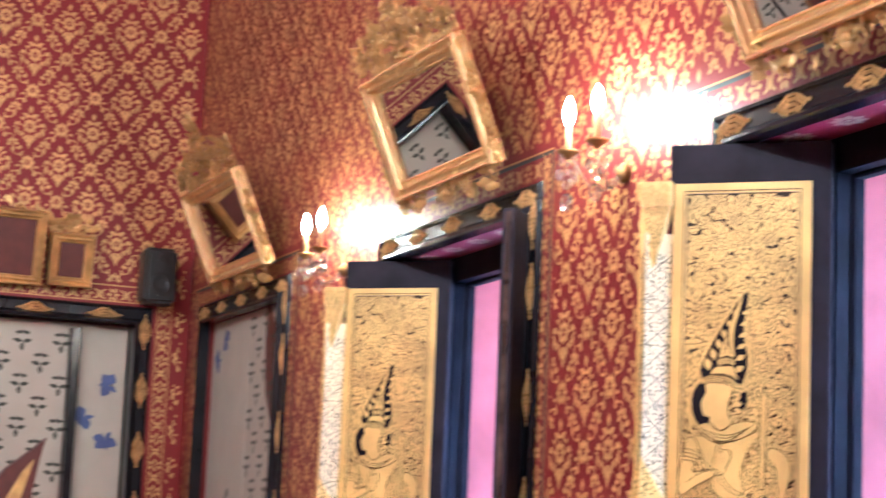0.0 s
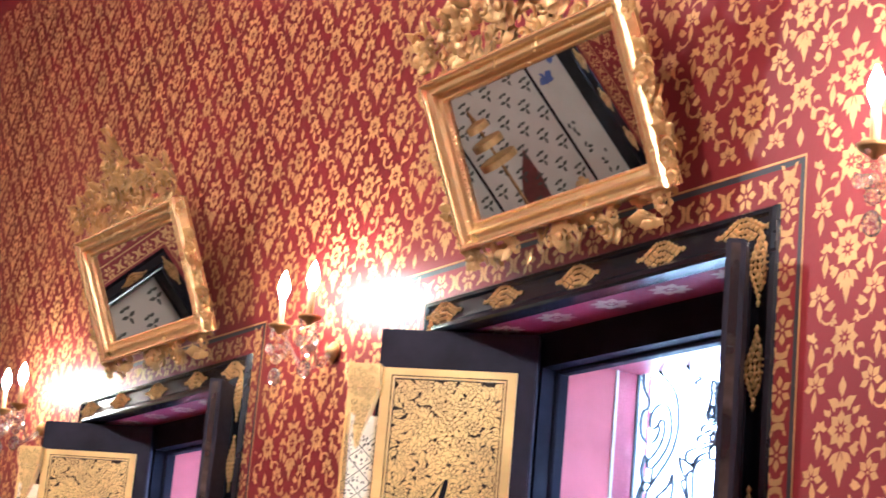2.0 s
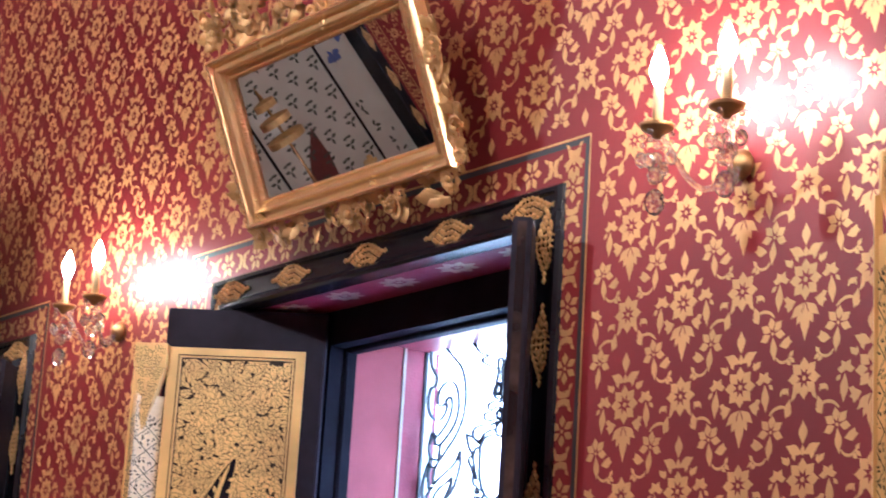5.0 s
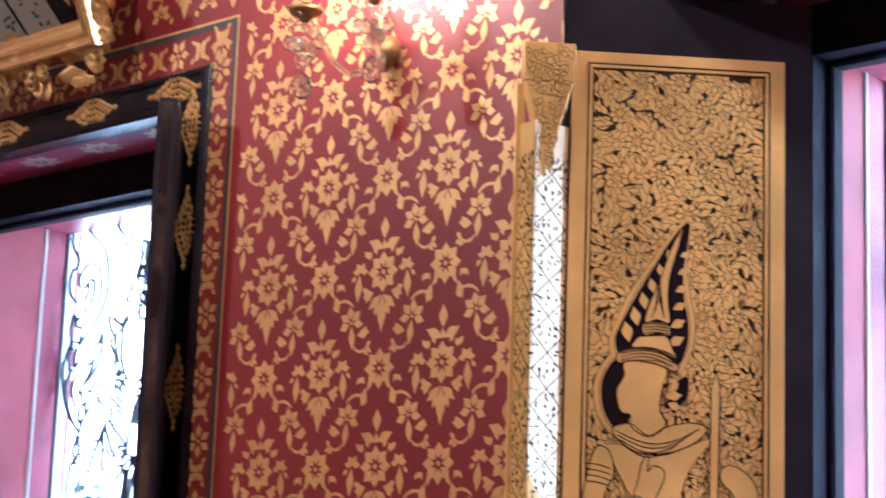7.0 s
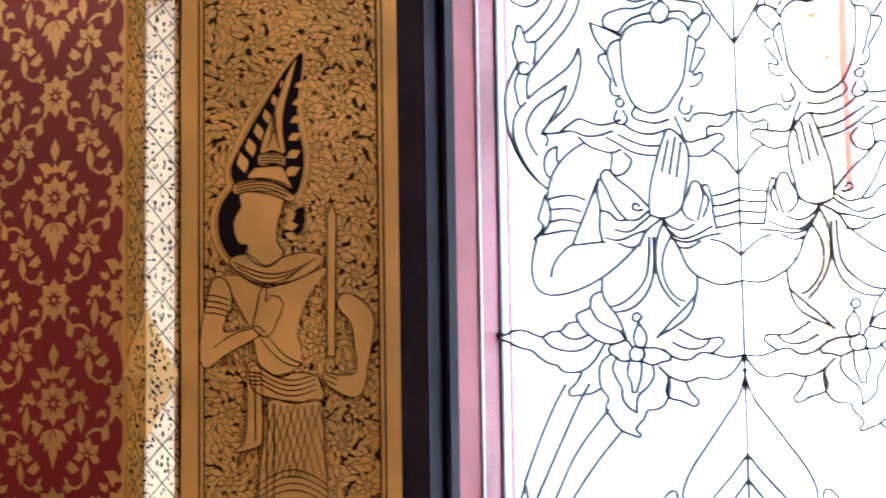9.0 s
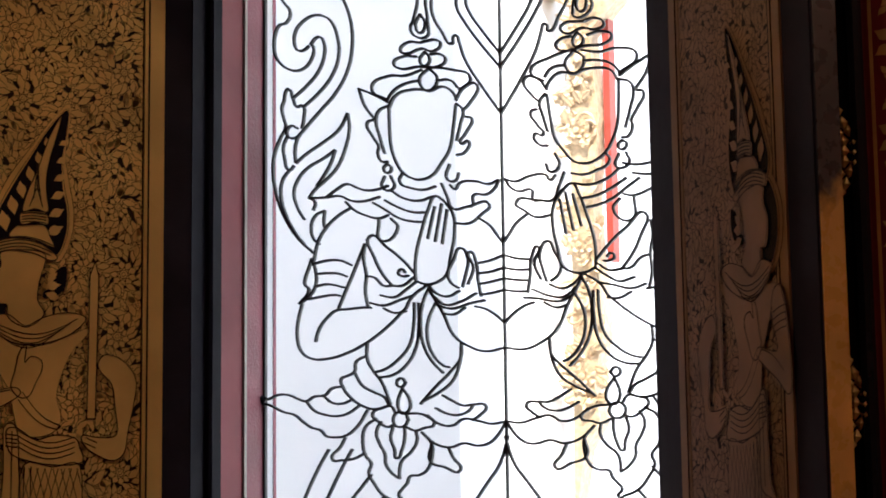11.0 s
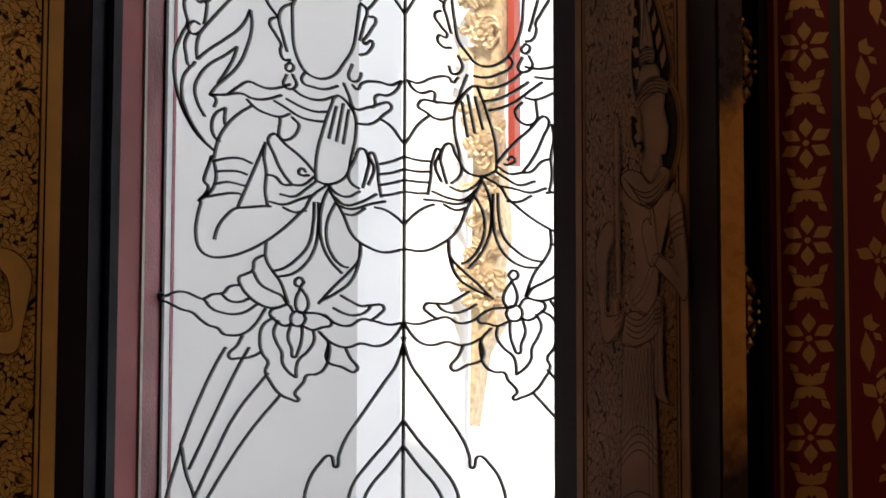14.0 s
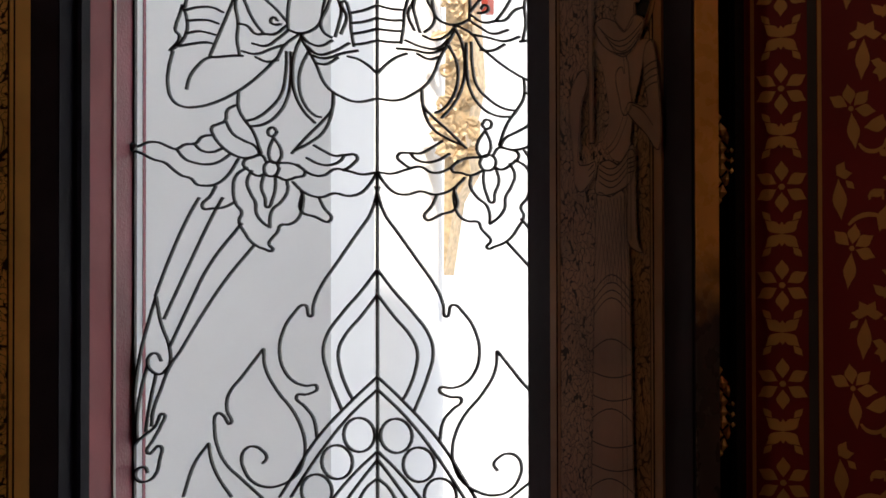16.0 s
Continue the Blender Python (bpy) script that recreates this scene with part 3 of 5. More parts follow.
def foliage(u0, u1, v0, v1, step, seed):
    """Gold leaf scroll: ringed flowers in staggered rows, and broad overlapping leaves that swirl round them."""
    rnd, out, roses = random.Random(seed), [], []
    r, row, v = 0.066, 0, v0 + 0.030
    while v < v1 - 0.01:
        u = u0 + 0.028 + (r / 2 if row % 2 else 0)
        while u < u1 - 0.014:
            roses.append((u + rnd.uniform(-0.010, 0.010), v + rnd.uniform(-0.008, 0.008), rnd.choice((-1, 1)), rnd.uniform(0.85, 1.1)))
            u += r
        v += r * 0.80
        row += 1
    v, row = v0 - 0.004, 0
    while v < v1:
        u = u0 - 0.004 + (step / 2 if row % 2 else 0)
        while u < u1:
            a, b = u + rnd.uniform(-0.35, 0.35) * step, v + rnd.uniform(-0.35, 0.35) * step
            near = min(roses, key=lambda q: (q[0] - a) ** 2 + (q[1] - b) ** 2)
            if math.hypot(near[0] - a, near[1] - b) > 0.012:
                ang = math.degrees(math.atan2(b - near[1], a - near[0])) - 90 + 42 * near[2] + rnd.uniform(-38, 38)
                q = turn(petal(rnd.uniform(0.018, 0.028), rnd.uniform(0.0042, 0.0062)), ang, a, b)
                if u0 < a < u1 and v0 < b < v1:
                    out.append([(min(u1, max(u0, x)), min(v1, max(v0, y))) for x, y in q])
            u += step
        v += step * 0.86
        row += 1
    for a, b, way, k in roses:
        turned = rnd.uniform(0, 60)
        flower = [turn(q, turned, a, b) for q in star(9, 0.0135 * k, 0.0062 * k, 0.0075 * k)] + [turn(disc(0.0098 * k, 11), turned, a, b), turn(disc(0.0062 * k, 9), turned, a, b), turn(disc(0.0030 * k, 7), turned, a, b)]
        out += [[(min(u1, max(u0, x)), min(v1, max(v0, y))) for x, y in q] for q in flower]
    return out


LEAF_GOLD = {}
FOLIAGE = foliage(0.081, 0.352, 1.05, 2.517, 0.0092, 21)


def bead_tracery(width, z0, z1, pitch):
    """Dark marks on one face of the bead: crossing bands and small leaf-shaped gaps."""
    out, z, rnd = [], z0, random.Random(4)
    def stroke(a, b, c, d, w=0.0009):
        n = Vector((b - d, c - a)).normalized() * w
        out.append([(a + n.x, b + n.y), (c + n.x, d + n.y), (c - n.x, d - n.y), (a - n.x, b - n.y)])
    while z < z1 - pitch:
        stroke(0.003, z, width - 0.003, z + pitch)
        stroke(width - 0.003, z, 0.003, z + pitch)
        for i in range(5):
            for j in range(6):
                u, v = (i + 0.5 + rnd.uniform(-0.3, 0.3)) / 5, (j + 0.5 + rnd.uniform(-0.3, 0.3)) / 6
                if 0.06 < u < 0.94 and min(abs(u - v), abs(u + v - 1)) > 0.07:
                    f = rnd.uniform(0.7, 1.25)
                    a = math.degrees(math.atan2(v - 0.5, u - 0.5)) - 90 + rnd.uniform(-50, 50)
                    out.append(turn(petal(0.0090 * f, 0.0019 * f), a, u * width, z + v * pitch))
        z += pitch
    out += [[(u, z0), (u + 0.0012, z0), (u + 0.0012, z1), (u, z1)] for u in (0.0012, width - 0.0024)]
    return out


def shutter_bead(s, T, z0):
    """The carved gilt bead on the meeting edge: ridge, spearhead top, lozenge boss."""
    x0, x1, ridge, top = 0.390, 0.470, 0.040, 2.42
    bm = bmesh.new()
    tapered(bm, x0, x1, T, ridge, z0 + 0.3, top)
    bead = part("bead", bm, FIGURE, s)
    # the face turned to the window is coloured as if daylit
    bead.data.materials.append(LIT_GOLD)
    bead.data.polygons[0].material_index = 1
    xm = x0 + 0.72 * (x1 - x0)
    for name, (ax, ay), (bx, by), lift in (("bright_tracery", (x0, T), (xm, T + ridge), -1), ("dark_tracery", (x1, T), (xm, T + ridge), 1)):
        w = math.hypot(bx - ax, by - ay)
        nx, ny = -(by - ay) / w, (bx - ax) / w
        if ny < 0:
            nx, ny = -nx, -ny
        at = lambda u, v: (ax + (bx - ax) * u / w + nx * 0.0007, ay + (by - ay) * u / w + ny * 0.0007, v)
        tagged(flat_mesh(name, bead_tracery(w, z0 + 0.32, top - 0.02, 0.056), at, SCROLL_BACK, 0), kind="stuff").parent = s
    bm = boxes((0.386, 0.468, T, T + 0.034, 2.485, 2.548))
    v = [bm.verts.new(p) for p in ((0.388, T, 2.484), (0.466, T, 2.484), (0.388, T + 0.033, 2.484), (0.466, T + 0.033, 2.484), (0.430, T, 2.33), (0.432, T + 0.036, 2.33))]
    for f in ((0, 1, 3, 2), (0, 2, 5, 4), (1, 4, 5, 3), (2, 3, 5), (0, 4, 1)):
        bm.faces.new([v[k] for k in f])
    bmesh.ops.bevel(bm, geom=bm.edges[:], offset=0.002, segments=1, affect="EDGES")
    part("bead_head", bm, FIGURE, s)
    marks, rnd = [], random.Random(6)
    for k in range(150):
        w = rnd.uniform(2.335, 2.545)
        half = 0.036 if w > 2.486 else 0.036 * (w - 2.33) / 0.154
        u = 0.427 + rnd.uniform(-1, 1) * half
        q = turn(petal(0.013, 0.0034), rnd.uniform(0, 360), u, w)
        if all(abs(x - 0.427) < half + 0.002 and y < 2.546 for x, y in q):
            marks.append(q)
    marks += [turn(q, 0, 0.427, 2.517) for q in star(8, 0.008, 0.0036, 0.006)] + [turn(disc(0.006, 9), 0, 0.427, 2.517)]
    tagged(flat_mesh("head_tracery", marks, lambda u, w: (u, T + 0.0374, w), FIGURE, -1, SCROLL_BACK, 0.0009), kind="stuff").parent = s
    P = [Vector(q) for q in ((0.394, T + 0.024, 1.77), (0.476, T + 0.032, 1.77), (0.446, T + 0.045, 1.872), (0.446, T + 0.045, 1.668), (0.446, T + 0.057, 1.77))]
    low = [Vector((q.x, T - 0.004, q.z)) for q in P[:4]]
    bm = bmesh.new()
    c, d = [bm.verts.new(p) for p in P], [bm.verts.new(p) for p in low]
    for a, b in ((0, 2), (2, 1), (1, 3), (3, 0)):
        bm.faces.new((c[a], c[b], c[4]))
        bm.faces.new((d[a], d[b], c[b], c[a]))
    bm.faces.new((d[0], d[3], d[1], d[2]))
    boss = part("bead_boss", bm, FIGURE, s)
    for a, b in ((0, 2), (1, 2), (1, 3), (0, 3)):
        o, e, f = P[4], P[a] - P[4], P[b] - P[4]
        n = e.cross(f).normalized()
        n = n if n.y > 0 else -n
        at = lambda u, w: o + e * u + f * w + n * 0.0008
        marks = []
        for k in range(60):
            p, q = rnd.uniform(0.04, 0.9), rnd.uniform(0.04, 0.9)
            if p + q < 0.86:
                marks.append(turn(petal(0.10, 0.024), rnd.uniform(-110, 20), p, q))
        tagged(flat_mesh("boss_mark", marks, at, SCROLL_BACK, 0), kind="stuff").parent = boss
    part("bead_fillet", boxes((0.462, 0.474, T - 0.01, T + 0.004, z0 + 0.3, 2.485)), FIGURE, s)


def leaf(side, m, bare=False, group="window shutters"):
    """A shutter leaf; side 1 carries the bead over the meeting edge, side -1 the plain black margin under it."""
    # side -1 takes the darker gold, which stands in for shade
    gold = FIGURE if side > 0 else SHADED_LEAF
    s = empty("window_shutter", m, "open black lacquer window shutter with gilded panel and gilt bead" if side > 0 else "open black lacquer window shutter with gilt panel darkened as in shade and worn edge", "shutter", group)
    L, T, z0, z1 = 0.4 if side > 0 else 0.406, 0.02, SILL + 0.02, 2.645
    def X(a, b): return (a, b) if side > 0 else (-b, -a)
    bm = boxes((*X(0, L), -T, T, z0, z1))
    bmesh.ops.bevel(bm, geom=bm.edges[:], offset=0.003, segments=2, affect="EDGES")
    part("board", bm, EBONY, s)
    if bare:
        part("worn_edge", boxes((*X(L, L + 0.002), -T + 0.003, T - 0.003, z0 + 0.01, z1 - 0.01)), WORN_THROUGH, s, "bare orange wood worn through black paint")
    else:
        part("worn_edge", boxes((*X(L, L + 0.002), -T + 0.011, T - 0.011, z0 + 0.01, z1 - 0.01)), WORN, s)
    o0, o1, i0, i1 = (0.047, 0.388, 0.078, 0.355) if side > 0 else (0.070, 0.343, 0.095, 0.318)
    proud = 0.008 if side > 0 else 0.0035
    shift = lambda u: i0 + (u - 0.078) * (i1 - i0) / 0.277
    part("panel", boxes((*X(i0, i1), T, T + 0.002, z0 + 0.1, 2.52)), SCROLL_BACK, s)
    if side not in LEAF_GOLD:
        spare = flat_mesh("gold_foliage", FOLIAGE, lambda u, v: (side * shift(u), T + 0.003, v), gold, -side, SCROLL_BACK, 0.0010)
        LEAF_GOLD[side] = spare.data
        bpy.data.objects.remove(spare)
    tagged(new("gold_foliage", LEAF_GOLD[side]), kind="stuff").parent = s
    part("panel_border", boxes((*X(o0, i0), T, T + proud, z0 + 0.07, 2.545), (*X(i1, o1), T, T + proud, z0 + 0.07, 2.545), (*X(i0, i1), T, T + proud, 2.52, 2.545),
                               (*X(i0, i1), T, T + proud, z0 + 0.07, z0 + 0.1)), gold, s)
    e = 0.0075
    part("border_line", boxes((*X(i0 - e, i0 - e + 0.0025), T + proud, T + proud + 0.0006, z0 + 0.09, 2.527), (*X(i1 + e - 0.0025, i1 + e), T + proud, T + proud + 0.0006, z0 + 0.09, 2.527),
                              (*X(i0 - e + 0.0025, i1 + e - 0.0025), T + proud, T + proud + 0.0006, 2.5245, 2.527)), LACQUER, s)
    aside = 0.0 if side > 0 else 0.028
    dark, leaflets = flame_shape()
    rim = [swell(p, 0.0115) for p in dark[:2]]
    rim_line = [swell(p, 0.0125) for p in dark[:2]]
    inner = [swell(p, 0.0035) for p in dark[:2]]
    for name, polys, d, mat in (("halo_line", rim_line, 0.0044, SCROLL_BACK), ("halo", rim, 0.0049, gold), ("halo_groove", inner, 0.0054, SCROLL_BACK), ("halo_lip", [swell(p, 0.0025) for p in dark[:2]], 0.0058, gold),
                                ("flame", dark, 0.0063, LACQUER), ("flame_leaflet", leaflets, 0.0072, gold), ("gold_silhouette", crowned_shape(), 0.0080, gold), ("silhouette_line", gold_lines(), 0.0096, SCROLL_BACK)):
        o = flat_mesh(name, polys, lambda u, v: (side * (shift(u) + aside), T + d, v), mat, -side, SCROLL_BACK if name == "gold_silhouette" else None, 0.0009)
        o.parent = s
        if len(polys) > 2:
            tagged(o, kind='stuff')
    if side > 0:
        shutter_bead(s, T, z0)
    return s


ANG = ((133, 137), (133, 139), (133, 137), (133, 137))
for i, cx in enumerate(CX):
    window(i, cx)
    if 0 < i < 4:
        leaf(1, pose(cx - JAMB, HINGE, 0, 0, 0, -ANG[i][0]))
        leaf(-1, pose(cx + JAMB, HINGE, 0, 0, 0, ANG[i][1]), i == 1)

def lump(bm, x, y, z, r, stretch, ang):
    m = Matrix.Translation((x, y, z)) @ Matrix.Rotation(ang, 4, "Y") @ Matrix.Diagonal((r, r * 0.7, r * stretch, 1))
    bmesh.ops.create_icosphere(bm, subdivisions=1, radius=1, matrix=m)


# ---- ironwork grilles (millimetres across from the middle, and up) ----
IRONWORK = {}
IRONWORK["flame_scroll"] = (
    "-287,2512 -285,2471 -294,2427 -317,2389 -351,2357 -381,2329 -394,2315 -400,2291 -398,2270",
    "-398,2270 -378,2284 -345,2301 -311,2323 -295,2349",
    "-295,2349 -292,2321 -300,2287 -317,2254 -344,2231 -361,2219 -372,2206",
    "-320,2286 -342,2274 -378,2257 -394,2240 -402,2221 -397,2195 -382,2169",
    "-320,2286 -328,2265 -344,2241 -357,2225",
    "-371,2478 -384,2471 -395,2474 -401,2488 -398,2508 -386,2522 -363,2532 -341,2528 -326,2516 -315,2489 -312,2454 -325,2420 -351,2392 -384,2368",
    "-366,2482 -357,2491 -348,2491 -341,2479 -340,2462 -351,2432 -373,2409 -404,2387",
)
IRONWORK["flame_edge"] = (
    "-442,2493 -440,2472 -430,2454 -413,2441 -396,2436 -379,2440 -366,2454 -362,2474 -368,2482",
    "-404,2387 -413,2405 -418,2401 -422,2383 -426,2374 -421,2348 -418,2338 -429,2318 -440,2294 -444,2264 -441,2234 -431,2198 -416,2167 -393,2135 -363,2108",
    "-404,2387 -396,2371 -384,2372 -382,2349 -386,2330",
    "-395,2332 -406,2338 -415,2332 -414,2320 -403,2315 -389,2320",
    "-415,2320 -423,2303 -421,2282 -411,2259 -402,2266",
    "-411,2259 -425,2242 -428,2212 -419,2182 -401,2149 -379,2121",
)
IRONWORK["upper_scroll"] = (
    "-385,2635 -367,2612 -333,2585 -310,2564 -293,2531 -284,2489",
    "-419,2670 -433,2641 -442,2610 -437,2584 -420,2561 -409,2544 -417,2526 -431,2523 -440,2506 -442,2486",
    "-261,2619 -244,2599 -218,2585 -205,2582 -224,2572 -205,2559 -183,2549 -159,2543",
    "-102,2571 -121,2556 -138,2548",
    "-2,2555 -39,2567 -65,2585 -81,2605",
    "-2,2525 -39,2535 -71,2549 -97,2567 -118,2593 -127,2609",
)
IRONWORK["centre_chevron"] = (
    "-3,2395 -45,2448 -71,2486 -84,2512 -82,2537 -74,2551",
    "-3,2419 -39,2467 -60,2499 -67,2520 -63,2535 -59,2542",
    "-4,2317 -40,2369 -71,2421 -81,2452 -85,2462 -91,2460 -93,2449 -113,2473 -129,2502 -132,2528 -124,2557 -102,2574",
)
IRONWORK["spire"] = (
    "-167,2496 -159,2526 -151,2570 -143,2524 -139,2498",
    "-153,2508 -162,2491 -153,2475 -144,2489 -153,2508",
    "-166,2498 -172,2487 -164,2471 -140,2468 -138,2481 -140,2498",
    "-155,2458 -178,2461 -192,2449 -181,2442 -151,2447 -129,2440 -115,2451 -124,2459 -144,2459 -155,2458",
    "-161,2434 -188,2437 -205,2428 -194,2417 -159,2416 -121,2412 -106,2422 -116,2433 -135,2435",
    "-145,2441 -155,2427 -145,2416 -136,2425 -145,2441",
    "-151,2410 -183,2403 -215,2406 -248,2390 -215,2363",
    "-138,2413 -97,2404 -60,2384 -82,2366",
    "-138,2411 -156,2393 -138,2372 -122,2390 -138,2411",
)
IRONWORK["spire_base"] = (
    "-221,2360 -204,2380 -177,2390 -154,2391",
    "-124,2388 -97,2385 -84,2371",
    "-215,2349 -202,2370 -172,2377 -151,2375 -138,2371 -113,2376 -92,2362 -87,2349",
)
IRONWORK["oval"] = (
    "-215,2354 -214,2314 -211,2280 -202,2254 -189,2234 -170,2222 -154,2219 -133,2225 -117,2243 -101,2266 -94,2299 -88,2342",
)
IRONWORK["crown_leaf"] = (
    "-215,2354 -235,2346 -240,2332 -233,2301 -224,2271",
    "-273,2390 -262,2359 -244,2335",
    "-273,2390 -246,2377 -215,2359",
    "-244,2332 -257,2328 -246,2302 -235,2282 -237,2275 -229,2257 -218,2256",
    "-218,2252 -226,2245 -218,2236 -211,2243 -218,2252",
    "-224,2232 -229,2212 -207,2209 -213,2231",
    "-87,2344 -75,2331 -80,2308 -88,2279",
    "-87,2352 -75,2368 -49,2373 -64,2340 -75,2331",
    "-70,2319 -59,2315 -70,2292 -80,2274 -65,2277 -73,2258 -88,2255",
    "-101,2241 -107,2217 -91,2211 -84,2225",
)
IRONWORK["collar"] = (
    "-189,2234 -196,2220 -170,2205 -149,2201 -128,2205",
    "-213,2206 -191,2191 -159,2183 -133,2188",
    "-224,2189 -197,2174 -170,2164 -147,2162",
    "-247,2187 -224,2173 -197,2156 -170,2148 -154,2146",
    "-338,2204 -316,2217 -298,2224 -278,2216 -262,2210 -234,2210 -218,2214",
    "-372,2206 -344,2204 -311,2204 -289,2194 -267,2191 -234,2196",
    "-300,2193 -283,2177 -261,2166 -234,2159 -218,2163",
    "-236,2157 -232,2120 -200,2139 -213,2157",
)
IRONWORK["ribbon"] = (
    "-117,2209 -107,2187 -96,2164 -70,2165 -60,2166 -58,2183 -34,2183 -18,2193 -10,2207",
    "-101,2205 -91,2197 -84,2206 -54,2207 -29,2200 -13,2205",
    "-70,2165 -29,2165 -44,2150 -65,2137 -94,2139",
    "-49,2144 -29,2130 -16,2113 -6,2100",
)
IRONWORK["sleeve"] = (
    "-289,2182 -316,2169 -338,2151 -354,2128 -363,2094",
    "-372,2206 -360,2197 -364,2183",
    "-341,2181 -360,2173 -368,2153 -363,2133 -352,2123",
    "-341,2181 -343,2162 -341,2151",
    "-363,2089 -337,2093 -310,2091 -290,2082",
    "-359,2071 -332,2071 -315,2069 -299,2063",
    "-360,2049 -337,2052 -321,2049 -304,2044",
    "-375,2028 -348,2031 -320,2032 -312,2030",
    "-367,2099 -374,2080 -380,2065 -381,2055 -373,2045 -392,2021",
    "-367,2099 -359,2074 -359,2054 -370,2035 -392,2021",
)
IRONWORK["long_curve"] = (
    "-386,2021 -394,1992 -396,1963 -388,1938 -369,1925 -336,1923 -298,1931 -266,1944 -244,1956 -218,1974 -186,2001",
    "-360,1953 -353,1975 -337,1994 -320,2005 -298,2006 -266,2007 -253,2006",
    "-263,2117 -283,2074 -299,2041 -315,2008",
    "-263,2117 -266,2093 -261,2063 -263,2034 -258,2007",
    "-144,2032 -117,1988 -97,1949 -66,1928 -40,1920 -7,1924",
)
IRONWORK["bud_leaf"] = (
    "-212,2041 -229,2061 -245,2091 -254,2129 -223,2109 -191,2083 -168,2058",
    "-187,2062 -193,2068 -200,2062 -193,2056 -181,2056",
    "-212,2041 -191,2040 -170,2053",
    "-234,2026 -207,2021 -186,2032 -165,2046",
    "-253,2014 -228,2008 -196,2016 -170,2022",
    "-228,2003 -207,1994 -186,1996",
    "-261,2061 -245,2057 -228,2042 -212,2041",
)
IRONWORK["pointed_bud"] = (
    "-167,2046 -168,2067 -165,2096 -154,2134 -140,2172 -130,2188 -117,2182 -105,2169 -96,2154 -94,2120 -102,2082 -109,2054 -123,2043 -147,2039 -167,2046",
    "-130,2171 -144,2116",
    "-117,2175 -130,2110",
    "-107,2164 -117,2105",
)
IRONWORK["cuff"] = (
    "-50,2068 -29,2071 -6,2078",
    "-50,2051 -29,2052 -6,2057",
    "-48,2033 -29,2035 -6,2039",
    "-48,2015 -29,2016 -6,2020",
    "-58,1996 -40,1991 -19,1978 -6,1966",
    "-88,2029 -102,2039 -107,2054 -96,2077 -84,2096 -70,2076 -74,2052 -81,2029",
    "-47,2012 -52,2041 -55,2070 -67,2088 -60,2061 -71,2033",
    "-144,2037 -128,2022 -107,2016 -86,2024",
    "-133,2017 -112,2002 -86,2005 -55,2018",
    "-128,2003 -102,1995 -65,2002 -40,2005",
    "-117,1988 -97,1985 -76,1995",
)
IRONWORK["sash_curve"] = (
    "-147,2037 -175,2019 -186,2001",
    "-170,2010 -172,1971 -180,1938 -201,1915 -228,1899 -244,1896",
    "-162,2009 -162,1971 -168,1933 -186,1905 -212,1889 -239,1886",
    "-260,1947 -260,1918 -249,1898 -233,1878 -217,1840",
    "-140,2037 -154,2009 -159,1971 -154,1937 -138,1908 -118,1888",
    "-130,2007 -144,1980 -147,1951 -138,1922 -117,1900 -107,1897",
    "-84,1939 -86,1911 -102,1892 -133,1865 -161,1838",
    "-84,1939 -88,1901 -102,1873 -126,1856 -157,1842",
)
IRONWORK["wing"] = (
    "-485,1857 -452,1859 -435,1865 -413,1864 -396,1857 -379,1852 -363,1859 -341,1861 -330,1871 -308,1874",
    "-379,1852 -363,1835 -341,1827 -319,1824 -297,1828 -276,1840",
    "-346,1861 -330,1848 -308,1845 -292,1850",
    "-485,1857 -451,1848 -423,1835 -401,1829 -384,1816 -368,1806 -351,1801 -340,1791 -324,1788 -303,1790 -281,1804 -260,1832",
    "-262,1923 -271,1921 -282,1914 -285,1898 -298,1892 -311,1886 -308,1874 -292,1854 -265,1837 -244,1833 -222,1837",
    "-285,1898 -271,1875 -249,1862 -228,1852 -220,1840",
)
IRONWORK["lotus_top"] = (
    "-188,1875 -196,1883 -205,1875 -196,1868 -188,1875",
    "-194,1866 -203,1844 -201,1830 -193,1823 -182,1829 -180,1843 -194,1866",
    "-184,1813 -189,1823 -198,1826 -208,1823 -212,1814 -208,1804 -198,1801 -189,1804 -184,1813",
    "-207,1825 -217,1837 -233,1834 -251,1825 -238,1810 -222,1802 -210,1806",
    "-185,1823 -164,1822 -149,1817 -136,1804 -154,1798 -170,1794 -189,1801",
)
IRONWORK["lotus_outline"] = (
    "-244,1817 -265,1803 -270,1779 -265,1756 -254,1741 -259,1727 -249,1708 -233,1689 -211,1679 -196,1677 -203,1688 -196,1698 -187,1707 -182,1718 -164,1720 -149,1729 -140,1753 -141,1771 -159,1791",
    "-235,1812 -244,1793 -238,1774 -228,1757 -227,1741 -217,1726 -201,1715",
    "-170,1794 -168,1777 -180,1758 -196,1745 -201,1731 -201,1715",
    "-212,1804 -217,1783 -210,1764 -206,1749 -196,1763 -191,1782 -191,1803",
)
IRONWORK["inner_wing"] = (
    "-120,1851 -102,1841 -81,1832 -64,1833 -41,1829 -51,1816 -66,1807",
    "-133,1830 -112,1820 -92,1817 -71,1824 -64,1833",
    "-149,1819 -128,1804 -102,1800 -82,1810 -56,1806 -31,1800 -7,1803",
    "-159,1791 -138,1773 -107,1764 -82,1770 -56,1765 -36,1769 -20,1782 -7,1800",
    "-141,1771 -144,1743 -118,1732 -89,1726 -102,1747 -110,1763",
    "-265,1760 -286,1751 -308,1749 -329,1752 -313,1771 -303,1787",
)
